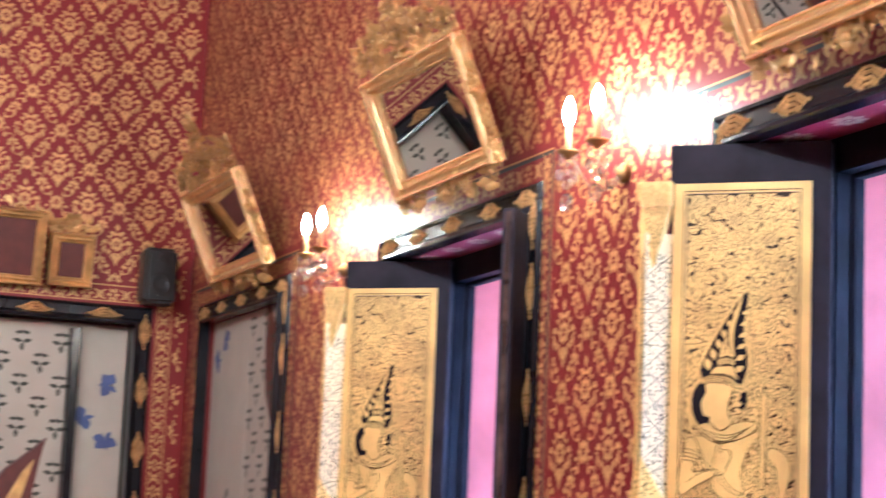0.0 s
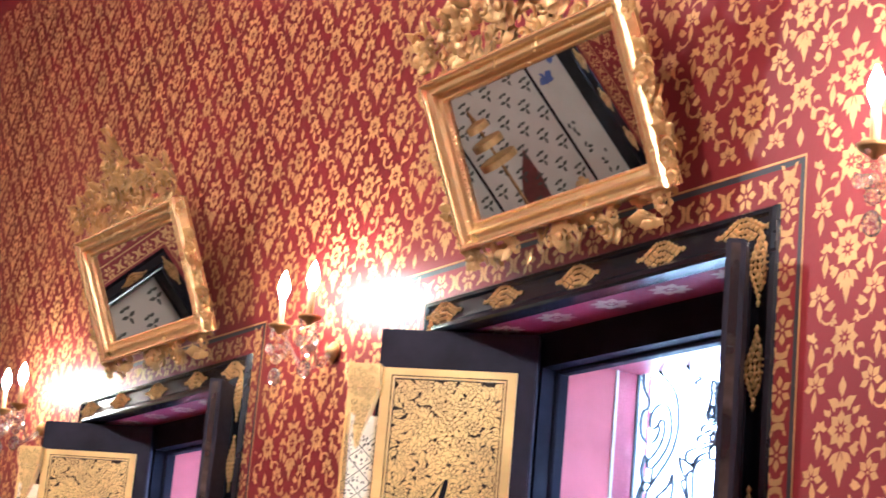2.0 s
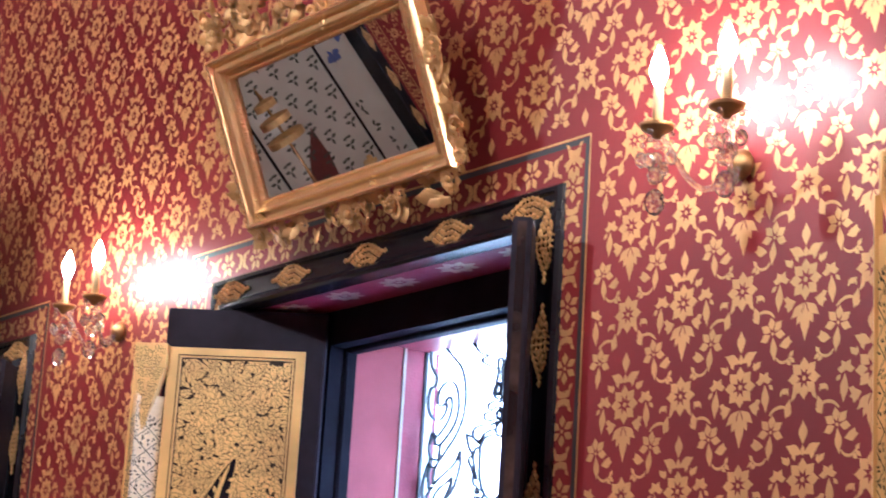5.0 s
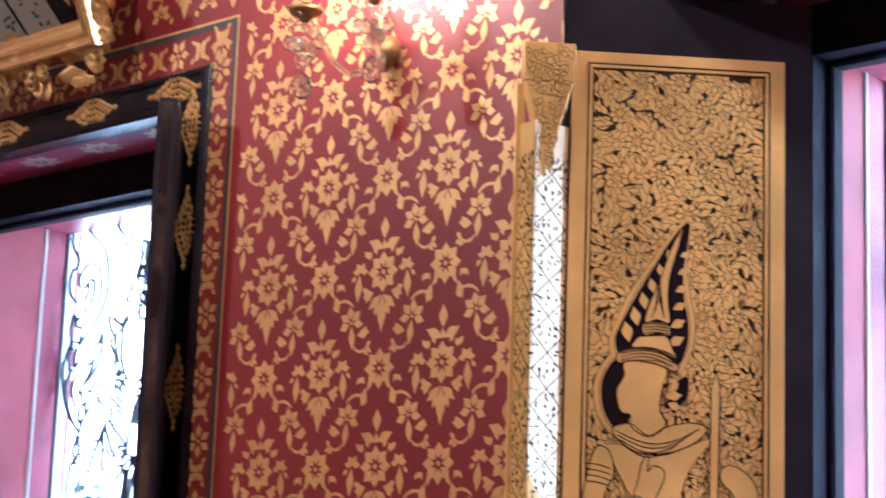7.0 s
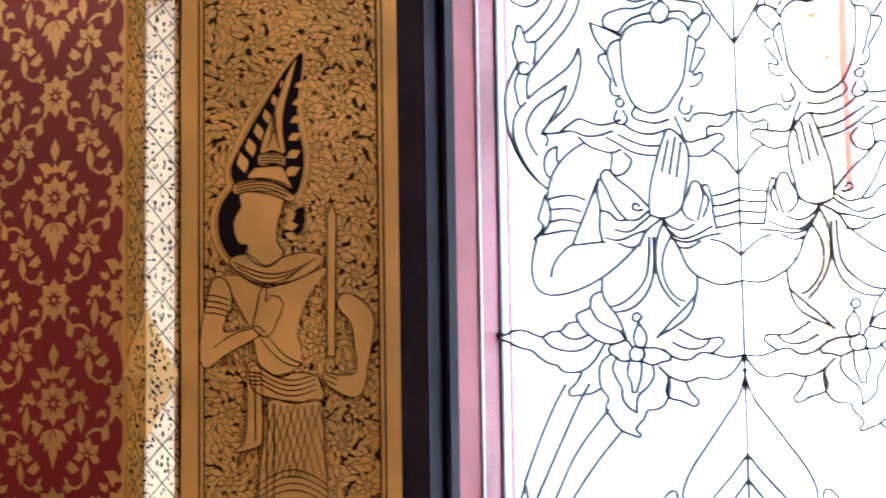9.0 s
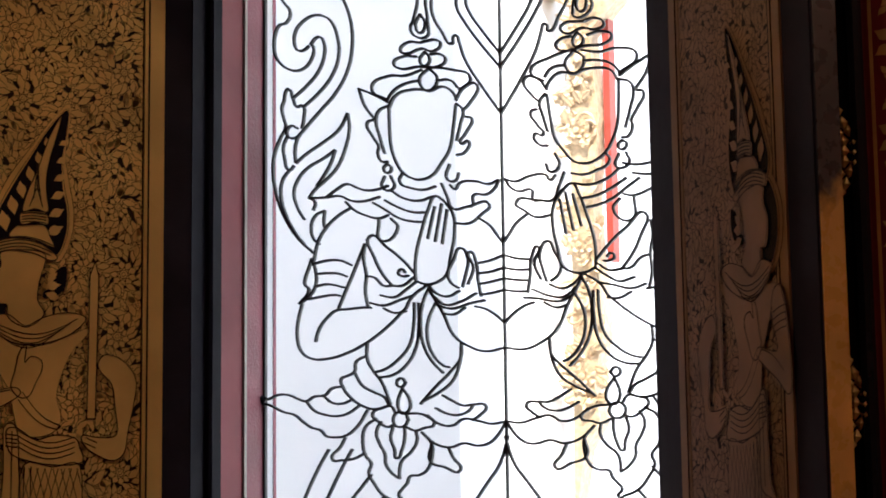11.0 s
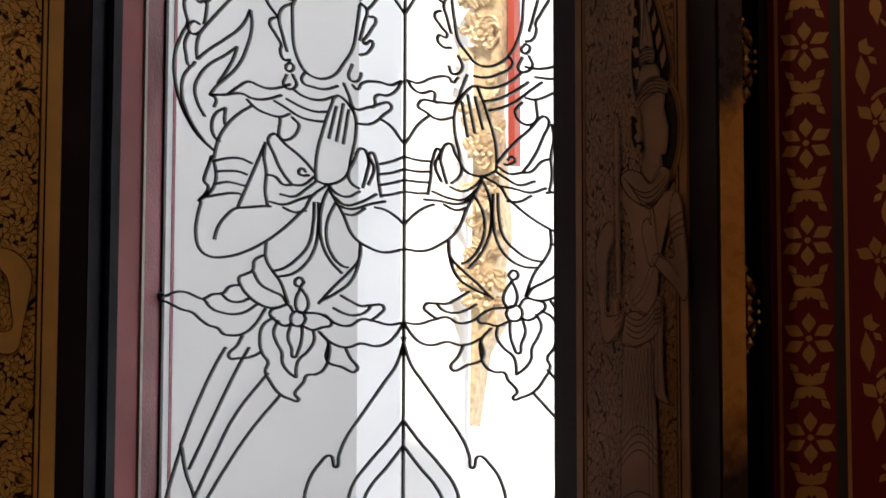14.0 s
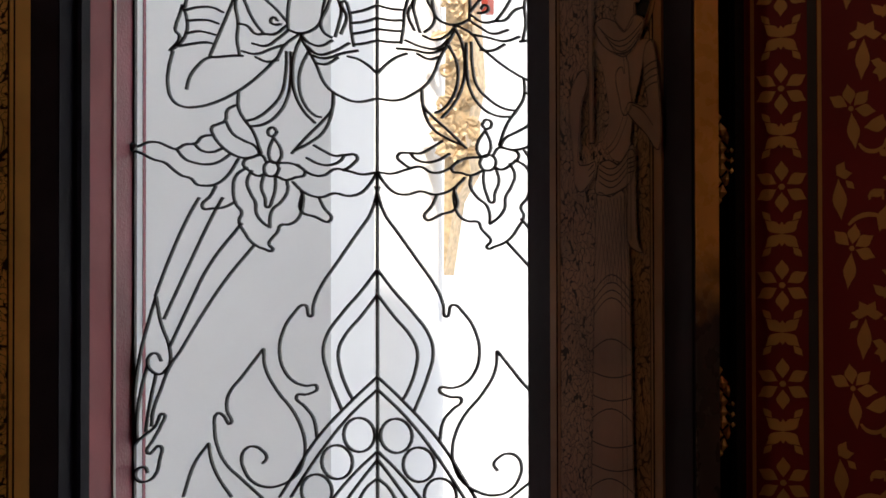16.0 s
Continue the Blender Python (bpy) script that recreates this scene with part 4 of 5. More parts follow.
IRONWORK["reed"] = (
    "-335,1768 -354,1739 -393,1663 -420,1600",
    "-290,1767 -308,1739 -360,1643 -403,1561",
    "-254,1723 -316,1652 -354,1585 -392,1513",
    "-229,1687 -284,1628 -338,1556 -370,1508 -392,1479 -409,1440 -423,1406 -427,1377",
    "-418,1600 -433,1556 -447,1508 -458,1449 -462,1391 -467,1342",
    "-418,1600 -409,1556 -392,1513 -390,1489 -398,1469",
    "-408,1489 -417,1502 -431,1498 -434,1483 -425,1471 -409,1467 -394,1479",
    "-434,1483 -447,1440 -455,1391 -455,1352",
    "-418,1467 -431,1411 -438,1367",
    "-464,1333 -458,1347 -442,1360 -420,1377 -403,1399 -409,1378 -423,1355 -434,1331 -409,1344 -411,1320 -419,1295 -436,1283 -453,1284 -458,1296 -449,1306 -438,1306 -434,1297",
)
IRONWORK["centre_leaf"] = (
    "-5,1643 -34,1608 -69,1571 -97,1534 -103,1506 -95,1473 -70,1413",
    "-5,1602 -34,1567 -64,1534 -75,1511 -73,1483 -59,1446 -49,1429",
    "-2,1780 -18,1734 -39,1706 -74,1660 -111,1609 -121,1585 -126,1566 -136,1585 -157,1571 -178,1538 -183,1505 -175,1477 -157,1458 -136,1451 -114,1449 -131,1437 -152,1433 -136,1416 -121,1398 -114,1365",
    "-6,1467 -54,1425 -116,1362 -157,1303 -183,1265",
    "-6,1446 -54,1404 -100,1352 -136,1304 -162,1266",
    "-6,1345 -44,1311 -75,1278 -90,1259",
    "-6,1331 -34,1298 -60,1265",
    "-6,1301 -24,1287 -39,1265",
)
IRONWORK["side_leaf"] = (
    "-213,1512 -252,1466 -279,1433 -282,1409 -275,1385 -289,1399 -300,1402 -305,1375 -300,1347 -284,1318 -252,1291 -215,1262",
    "-213,1512 -210,1481 -189,1444 -157,1407 -142,1379 -136,1351 -139,1327 -152,1303 -178,1286 -210,1281 -236,1291 -250,1310 -254,1329 -247,1343 -231,1348 -215,1341 -207,1330 -214,1320",
    "-316,1351 -343,1317 -365,1259",
    "-316,1351 -311,1322 -295,1290 -273,1262",
)


def rod(spline_points, curve):
    sp = curve.splines.new("BEZIER")
    sp.bezier_points.add(len(spline_points) - 1)
    for bp, (u, v) in zip(sp.bezier_points, spline_points):
        bp.co = (u, v, 0)
        bp.handle_left_type = bp.handle_right_type = "AUTO"


def ring(u, v, r, curve):
    sp = curve.splines.new("BEZIER")
    sp.bezier_points.add(3)
    sp.use_cyclic_u = True
    for bp, a in zip(sp.bezier_points, (0, 90, 180, 270)):
        bp.co = (u + r * math.cos(radians(a)), v + r * math.sin(radians(a)), 0)
        bp.handle_left_type = bp.handle_right_type = "AUTO"


def iron_curve():
    c = bpy.data.curves.new("bars", "CURVE")
    c.dimensions, c.resolution_u = "2D", 5
    c.extrude, c.bevel_depth, c.bevel_resolution, c.fill_mode = 0.0036, 0.0019, 1, "NONE"
    return c


def motif_curve(name, flip):
    c = iron_curve()
    for stroke in IRONWORK[name]:
        pts = [tuple(int(k) / 1000 for k in p.split(",")) for p in stroke.split()]
        rod([(-u if flip else u, v) for u, v in ((a + 0.005, b) for a, b in pts)], c)
    if name == "centre_leaf":
        for u, v in ((-0.033, 1.3718), (-0.073, 1.326), (-0.110, 1.277), (-0.148, 1.228)):
            ring(-u if flip else u, v, 0.028, c)
    c.materials.append(IRON)
    return c


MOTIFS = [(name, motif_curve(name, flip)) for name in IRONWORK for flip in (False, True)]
STAY = iron_curve()
rod([(0, 0.86), (0, 1.7), (0, 2.62)], STAY)
rod([(-0.455, 0.86), (-0.455, 1.7), (-0.455, 2.62)], STAY)
rod([(0.455, 0.86), (0.455, 1.7), (0.455, 2.62)], STAY)
STAY.materials.append(IRON)
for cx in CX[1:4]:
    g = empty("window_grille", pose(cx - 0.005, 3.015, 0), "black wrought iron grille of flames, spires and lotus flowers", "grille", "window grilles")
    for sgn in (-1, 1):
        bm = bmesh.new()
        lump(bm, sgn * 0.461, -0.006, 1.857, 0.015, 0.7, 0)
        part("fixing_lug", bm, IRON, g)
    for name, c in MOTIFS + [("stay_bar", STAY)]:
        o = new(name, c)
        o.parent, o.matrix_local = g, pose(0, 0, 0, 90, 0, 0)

# painted panels that close the last window and the doorway in the end wall
def sprigs(u0, u1, v0, v1, step):
    out, row = [], 0
    v = v0
    while v < v1:
        u = u0 + (step / 2 if row % 2 else 0)
        while u < u1:
            out += [turn(petal(0.046, 0.011), a, u, v) for a in (78, -78)] + [turn(petal(0.036, 0.010), a, u, v + 0.042) for a in (88, -88)] + [turn(petal(0.042, 0.011), 180, u, v - 0.004), turn(petal(0.016, 0.006), 0, u, v + 0.042)]
            u += step
        v += step * 0.55
        row += 1
    return out


def blossom_polys(spots):
    out = []
    for u, v, a in spots:
        out += [turn(turn(petal(0.062, 0.026), b), a, u, v) for b in (0, 50, 170)] + [turn(turn(petal(0.05, 0.012), b), a, u, v) for b in (110, 250)]
    return out


def branch(u, v, h):
    out = []
    rnd = random.Random(7)
    for k in range(26):
        t = k / 26
        out.append(turn(petal(0.03 + 0.02 * rnd.random(), 0.011), rnd.uniform(0, 360), u + 0.05 * math.sin(9 * t) + rnd.uniform(-0.05, 0.05), v + h * t))
    return out


def painted(name, m, w, h, blossoms, label):
    """A tall white painted board, u across, v up; its face looks along local -y."""
    p = empty(name, m, label, "painted panel", "painted panels")
    part("board", boxes((0, w, 0, 0.03, 0, h)), PANELW, p)
    put = lambda u, v: (u, -0.002, v)
    if blossoms:
        for n, polys, mat in (("blue_blossom", blossom_polys(blossoms), BLUEM), ("painted_branch", branch(w / 2, 0.9, h - 1.7), SPRIG)):
            tagged(flat_mesh(n, polys, put, mat), kind="stuff").parent = p
    else:
        tagged(flat_mesh("painted_sprig", sprigs(0.05, w - 0.03, 0.3, h - 0.05, 0.185), put, SPRIG), kind="stuff").parent = p
        flat_mesh("maroon_leaf", [turn(petal(0.75, 0.12), 20, w * 0.85, 1.15)], put, MAROON).parent = p
    return p


painted("painted_panel", pose(CX[4] - 0.585, WALL + 0.04, SILL, 0, 0, 0), 0.58, 1.80, ((0.10, 1.62, 20), (0.22, 1.70, -40)), "white painted panel with blue blossoms and a branch")
painted("painted_panel", pose(CX[4] + 0.002, WALL + 0.04, SILL), 0.58, 1.80, (), "white painted panel with rows of dark sprigs")
for k, y in enumerate((DOOR_Y, D2)):
    tagged(part("door_%d" % (k + 1), boxes((WEST - 0.16, WEST - 0.12, y - DOOR_H, y + DOOR_H, 0, 2.65)), PANELW), "closed white painted doorway in a black frame", "door", kind="structure")
def doorway(mid, flip):
    """Painted doorway in the end wall: boards, black frame, gilt ornaments and border."""
    for k, (y, w, bs) in enumerate(((-0.80, 0.62 if not flip else 0.655, ()), (-0.12 if not flip else -0.137, 0.64 if not flip else 0.677, ()), (0.565 if not flip else 0.547, 0.235 if not flip else 0.253, ((0.05, 2.20, 30), (0.16, 2.36, -20), (0.16, 2.10, 80))))):
        painted("painted_panel", pose(WEST - 0.08, mid + (y if not flip else -y - w), 0, 0, 0, 90), w, 2.63, bs,
                "white painted panel with blue blossoms and a branch" if bs else "white painted panel with rows of dark sprigs")
    d = empty("door_frame", pose(WEST, mid, 0, 0, 0, 90), "black lacquer door frame with gilt ornaments", "door frame", kind="structure")
    part("frame", moulded((DOOR_H - 0.012, 0, 2.65), ((0, 0.1), (0, -0.030), (0.006, -0.036), (0.016, -0.034), (0.024, -0.020), (0.030, -0.013), (0.072, -0.011), (0.078, -0.018), (0.086, -0.01), (0.09, 0.001))), LACQUER, d)
    for x in (-0.66, -0.33, 0, 0.33, 0.66):
        ornament(d, x, -0.015, 2.69, True)
    for z in (2.62, 2.34, 2.06, 1.78, 1.5):
        ornament(d, DOOR_H + 0.04, -0.015, z)
        ornament(d, -DOOR_H - 0.04, -0.015, z)
    s = -1 if flip else 1
    part("mullion", boxes(*[(min(s * p, s * q), max(s * p, s * q), 0.02 if not flip else 0.066, 0.10 if not flip else 0.074, 0, 2.62) for p, q in (((0.538, 0.552), (-0.147, -0.133)) if flip else ((0.525, 0.565), (-0.16, -0.12)))]), LACQUER, d)
    at = lambda k: (lambda u, v: (WEST + k, mid + u, v))
    tagged(flat_mesh("trim", strips(0.985, 2.828, 0.006) + strips(0.918, 2.752, 0.005), at(0.004), STENCIL), "thin gold lines round the doorway", "painted line", kind="structure")
    tagged(flat_mesh("trim", border_polys(0.925, 0.98, 2.757, 2.815, 0.95), at(0.003), STENCIL), "gold flower border round the doorway", "stencil pattern", kind="stuff")


doorway(DOOR_Y, False)
doorway(-DOOR_Y - 0.08, True)

# windows on the far side, closed with painted panels
for x in (-7.6, -5.2, -2.8, -0.4, 2.0):
    painted("painted_panel", pose(x + 0.5, SOUTH + 0.03, 0.85, 0, 0, 180), 0.62, 1.8, (), "white painted panel with rows of dark sprigs")
    painted("painted_panel", pose(x - 0.14, SOUTH + 0.03, 0.85, 0, 0, 180), 0.36, 1.8, ((0.2, 1.5, 30), (0.14, 1.3, -50)), "white painted panel with blue blossoms and a branch")
    fr = empty("window_frame", pose(x, SOUTH, 0, 0, 0, 180), "black lacquer window frame with gilt ornaments", "window frame", kind="structure")
    part("frame", moulded((0.53, SILL, SOFFIT), ((0, 0.001), (0, -0.04), (0.03, -0.05), (0.08, -0.03), (0.09, 0.001))), LACQUER, fr)
    for u in (-0.3, 0, 0.3):
        ornament(fr, u, -0.05, SOFFIT + 0.04, True)


# ---- carved gilt mirrors ----
def tube(bm, pts, r0, r1, n=6):
    """A round rod through pts whose radius goes from r0 to r1."""
    rings = []
    for i, p in enumerate(pts):
        a = Vector(pts[min(i + 1, len(pts) - 1)]) - Vector(pts[max(i - 1, 0)])
        q = a.to_track_quat("Z", "Y").to_matrix()
        r = r0 + (r1 - r0) * i / (len(pts) - 1)
        rings.append([bm.verts.new(Vector(p) + q @ Vector((r * math.cos(2 * math.pi * k / n), r * math.sin(2 * math.pi * k / n), 0))) for k in range(n)])
    for a, b in zip(rings, rings[1:]):
        for k in range(n):
            bm.faces.new((a[k], a[(k + 1) % n], b[(k + 1) % n], b[k]))
    bm.faces.new(rings[0][::-1])
    bm.faces.new(rings[-1])


def curl(bm, x, y, z, r, a0, span, thick):
    pts = []
    for i in range(12):
        t = i / 11
        a, q = a0 + span * t, r * (1 - 0.75 * t)
        pts.append((x + q * math.cos(a), y - 0.01 * t, z + q * math.sin(a)))
    tube(bm, pts, thick * 0.6, thick, 5)


def acanthus(bm, x, y, z, size, ang, curlup=0.5):
    """A carved leaf with a rib and three lobes a side, rising and curling over at its tip."""
    c, s = math.cos(ang), math.sin(ang)
    rows = []
    for i in range(7):
        t = i / 6
        w = size * 0.34 * (0.25 + 0.9 * math.sin(math.pi * min(1, 0.12 + 0.80 * t))) * (1 if i % 2 == 0 else 0.72) * (0.15 if i == 6 else 1)
        up = -size * (0.22 * math.sin(math.pi * t * 0.8) + curlup * t ** 3 * 0.5)
        rows.append([bm.verts.new((x + (a * w) * c - size * t * (1 - 0.12 * t) * s, y + up + (0.10 * size if abs(a) > 0.5 else 0.0) + (0.05 * size if a == 0 else 0), z + (a * w) * s + size * t * (1 - 0.12 * t) * c)) for a in (-1, -0.45, 0, 0.45, 1)])
    for a, b in zip(rows, rows[1:]):
        for k in range(4):
            bm.faces.new((a[k], a[k + 1], b[k + 1], b[k]))
    root = bm.verts.new((x, y + 0.25 * size, z))
    back = [bm.verts.new(v.co + Vector((0, 0.16 * size, 0))) for v in (rows[0][0], rows[3][0], rows[6][2], rows[3][4], rows[0][4])]
    for a, b in zip(back, back[1:]):
        bm.faces.new((root, a, b))


def rose(bm, x, y, z, r):
    """A carved open flower: a knob, an inner and an outer ring of cupped petals."""
    lump(bm, x, y - 0.30 * r, z, r * 0.26, 1.0, 0)
    for n, near, far, lift in ((7, 0.22, 0.62, 0.34), (9, 0.45, 1.0, 0.14)):
        for k in range(n):
            a = 2 * math.pi * (k + 0.5 * (n == 9)) / n
            h = math.pi / n * 0.95
            def at(rad, da, up): return bm.verts.new((x + r * rad * math.cos(a + da), y - r * up, z + r * rad * math.sin(a + da)))
            q = [at(near, -h, lift * 0.5), at(near, h, lift * 0.5), at(far * 0.9, h, lift + 0.05), at(far, 0, lift - 0.10), at(far * 0.9, -h, lift + 0.05), at((near + far) / 2, 0, lift - 0.08)]
            for i in range(5):
                bm.faces.new((q[i], q[(i + 1) % 5], q[5]))


def carved(u0, u1, v0, v1, inside, n, seed, y=0.0, size=0.016, roses=()):
    """Open-work carving: roses, leaves that turn about them, and scrolls, wherever inside(u, v) holds."""
    rnd, bm, k = random.Random(seed), bmesh.new(), 0
    spots = [(a, b) for a, b, r in roses] or [((u0 + u1) / 2, v0)]
    while k < n:
        u, v = rnd.uniform(u0, u1), rnd.uniform(v0, v1)
        if not inside(u, v):
            continue
        k += 1
        a, b = min(spots, key=lambda q: (q[0] - u) ** 2 + (q[1] - v) ** 2)
        out = math.atan2(v - b, u - a) - math.pi / 2
        if k % 7 == 0:
            curl(bm, u, y - 0.010, v, size * rnd.uniform(0.9, 1.3), out, rnd.choice((-5.5, 5.5)), size * 0.30)
        else:
            acanthus(bm, u, y + rnd.uniform(-0.010, 0.006), v, size * rnd.uniform(1.3, 2.3), out + rnd.choice((-0.7, 0.7)) + rnd.uniform(-0.4, 0.4), rnd.uniform(0.2, 0.9))
    for a, b, r in roses:
        rose(bm, a, y - 0.016, b, r)
    return bm


MW, MH = 0.40, 0.42   # half width and height of the moulded frame


def picture_rim(half, h, rail):
    bm = bmesh.new()
    prof = [(rail * a, b) for a, b in ((0, 0.0), (0, -0.030), (0.06, -0.040), (0.14, -0.046), (0.24, -0.044), (0.30, -0.034), (0.36, -0.031), (0.50, -0.034), (0.58, -0.040), (0.66, -0.036), (0.70, -0.024), (0.86, -0.020), (0.92, -0.024), (0.97, -0.020), (1, -0.012), (1, 0.0))]
    rings = [[bm.verts.new(p) for p in ((-half + o, d, o), (half - o, d, o), (half - o, d, h - o), (-half + o, d, h - o))] for o, d in prof]
    for r, s in zip(rings, rings[1:]):
        for k in range(4):
            bm.faces.new((r[k], r[(k + 1) % 4], s[(k + 1) % 4], s[k]))
    return bm


def wall_mirror(m):
    t = empty("wall_mirror", m, "tilted mirror in a carved gilt frame with a spired crest", "mirror", "wall mirrors")
    rail = 0.062
    part("rim", picture_rim(MW, MH, rail), BURNISHED, t)
    part("backboard", boxes((-MW + 0.004, MW - 0.004, 0.0, 0.012, 0.004, MH - 0.004)), BRONZE, t)
    part("glass", boxes((-MW + rail, MW - rail, -0.012, -0.006, rail, MH - rail)), mirror_glass, t, "dim mirror glass")
    bm = bmesh.new()
    for u in range(60):
        x = -MW + rail - 0.004 + (2 * (MW - rail) + 0.008) * u / 59
        for z in (rail - 0.003, MH - rail + 0.003):
            gem(bm, x, -0.018, z, 0.0055, 0.006, 0.0055)
    for u in range(26):
        z = rail + (MH - 2 * rail) * u / 25
        for x in (-MW + rail - 0.003, MW - rail + 0.003):
            gem(bm, x, -0.018, z, 0.0055, 0.006, 0.0055)
    part("beading", bm, BURNISHED, t)
    bm = bmesh.new()
    for k in range(66):
        x = -MW + 0.008 + (2 * MW - 0.016) * k / 65
        for z in (0.008, MH - 0.008):
            gem(bm, x, -0.044, z, 0.0050, 0.006, 0.0060)
    for k in range(34):
        z = 0.012 + (MH - 0.024) * k / 33
        for x in (-MW + 0.008, MW - 0.008):
            gem(bm, x, -0.044, z, 0.0060, 0.006, 0.0050)
    part("outer_beading", bm, BURNISHED, t)
    def crest(u, v):
        a = abs(u) / MW
        return v < 0.13 - 0.03 * math.sin(9 * a) or v < 0.30 * (1 - a / 0.42)
    bm = carved(-MW, MW, 0.0, 0.28, crest, 210, 3, -0.012, 0.024, ((-0.34, 0.055, 0.040), (-0.185, 0.060, 0.048), (0, 0.085, 0.058), (0.185, 0.060, 0.048), (0.34, 0.055, 0.040), (-0.09, 0.13, 0.03), (0.09, 0.13, 0.03), (0, 0.19, 0.032)))
    for u in (-0.36, -0.22, -0.1, 0.1, 0.22, 0.36):
        lump(bm, u, -0.01, 0.125, 0.013, 2.6, 0.0)
    lump(bm, 0, -0.01, 0.27, 0.02, 2.4, 0)
    o = tagged(part("crest", bm, GILT, t, smooth=True), kind="stuff")
    o.matrix_local = pose(0, 0, MH)
    def apron(u, v):
        a = abs(u) / MW
        return v > -0.045 - 0.02 * math.cos(5 * math.pi * a)
    tagged(part("apron", carved(-MW, MW, -0.070, 0.0, apron, 70, 5, -0.012, 0.022, ((0, -0.030, 0.044), (-0.37, -0.02, 0.034), (0.37, -0.02, 0.034), (-0.19, -0.02, 0.022), (0.19, -0.02, 0.022))), GILT, t, smooth=True), kind="stuff")
    for s in (-1, 1):
        def flank(u, v): return u < 0.016 + 0.014 * math.sin(20 * v) ** 2
        o = tagged(part("flank", carved(0, 0.030, 0.0, MH, flank, 34, 9, -0.012, 0.019, ((0.012, 0.24, 0.036), (0.010, 0.06, 0.022), (0.010, 0.38, 0.022))), GILT, t, smooth=True), kind="stuff")
        o.matrix_local = pose(MW, 0, 0) if s > 0 else pose(-MW, 0, 0) @ Matrix.Diagonal((-1, 1, 1, 1))
    part("hook", boxes((-0.02, 0.02, 0.0, 0.10, 0.06, 0.085)), BRONZE, t)
    return t


LEAN = 23
first = wall_mirror(pose(-3.604, 2.42, 2.81, LEAN, 0, 0))
copy_thing(first, pose(-5.84, 2.40, 2.805, LEAN - 1.2, 0, 0))
copy_thing(first, pose(-8.19, 2.42, 2.785, LEAN, 0, 0))


# ---- sconces ----
def lathe(bm, prof, x, y, z, n=16):
    rings = [[bm.verts.new((x + r * math.cos(2 * math.pi * k / n), y + r * math.sin(2 * math.pi * k / n), z + h)) for k in range(n)] for r, h in prof]
    for a, b in zip(rings, rings[1:]):
        for k in range(n):
            bm.faces.new((a[k], a[(k + 1) % n], b[(k + 1) % n], b[k]))
    bm.faces.new(rings[0][::-1])
    bm.faces.new(rings[-1])
    return bm


def sconce(m):
    t = empty("wall_sconce", m, "two-armed brass wall sconce with crystal drops and lit candle bulbs", "sconce", "sconces")
    bm = bmesh.new()
    lathe(bm, ((0.008, 0.0), (0.026, 0.006), (0.030, 0.014), (0.018, 0.024), (0.008, 0.034)), 0, 0, 0)
    bmesh.ops.rotate(bm, verts=bm.verts, matrix=Matrix.Rotation(radians(90), 3, "X"))
    bmesh.ops.translate(bm, verts=bm.verts, vec=(0, 0.0, -0.06))
    part("wall_plate", bm, BRONZE, t, smooth=True)
    for x, y in ((-0.088, -0.14), (0.088, -0.14)):
        pts = []
        for i in range(13):
            k = i / 12
            pts.append((x * k, -0.02 + (y + 0.02) * k, -0.06 - 0.055 * math.sin(math.pi * min(1, k * 1.15)) + 0.05 * k ** 3))
        bm = bmesh.new()
        tube(bm, pts, 0.007, 0.005, 8)
        arm = part("arm", bm, clear_glass, t, "clear glass arm", smooth=True)
        part("drip_pan", lathe(bmesh.new(), ((0.006, -0.022), (0.010, -0.016), (0.030, -0.004), (0.034, 0.004), (0.030, 0.002), (0.008, -0.002)), x, y, 0), BRONZE, arm, smooth=True)
        part("candle", lathe(bmesh.new(), ((0.0095, 0.0), (0.0095, 0.074), (0.007, 0.076)), x, y, 0), CANDLE, arm, smooth=True)
        part("bulb", lathe(bmesh.new(), ((0.006, 0.076), (0.015, 0.098), (0.0165, 0.112), (0.012, 0.132), (0.004, 0.152), (0.001, 0.158)), x, y, 0), bulb_glow, arm, "glowing flame-shaped bulb", smooth=True)
        for k in range(4):
            a = math.pi / 2 * k + 0.4
            px, py = x + 0.029 * math.cos(a), y + 0.029 * math.sin(a)
            bm = bmesh.new()
            for z, r, st in ((-0.016, 0.006, 1.0), (-0.032, 0.006, 1.0), (-0.060 - 0.012 * (k % 2), 0.012, 1.3)):
                bmesh.ops.create_icosphere(bm, subdivisions=2, radius=1, matrix=Matrix.Translation((px, py, z)) @ Matrix.Diagonal((r, r, r * st, 1)))
            part("crystal_drop", bm, clear_glass, arm)
        bm = bmesh.new()
        for z, r, st in ((-0.035, 0.008, 1.0), (-0.058, 0.011, 1.0), (-0.092, 0.017, 1.0), (-0.142, 0.019, 1.35)):
            bmesh.ops.create_icosphere(bm, subdivisions=2, radius=1, matrix=Matrix.Translation((x, y, z)) @ Matrix.Diagonal((r, r, r * st, 1)))
        part("crystal_drop", bm, clear_glass, arm)
    return t


lamp = sconce(pose(-2.472, WALL, 2.735))
copy_thing(lamp, pose(-0.11, WALL, 2.735))
copy_thing(lamp, pose(-4.823, WALL, 2.735))
copy_thing(lamp, pose(-7.105, WALL, 2.735))

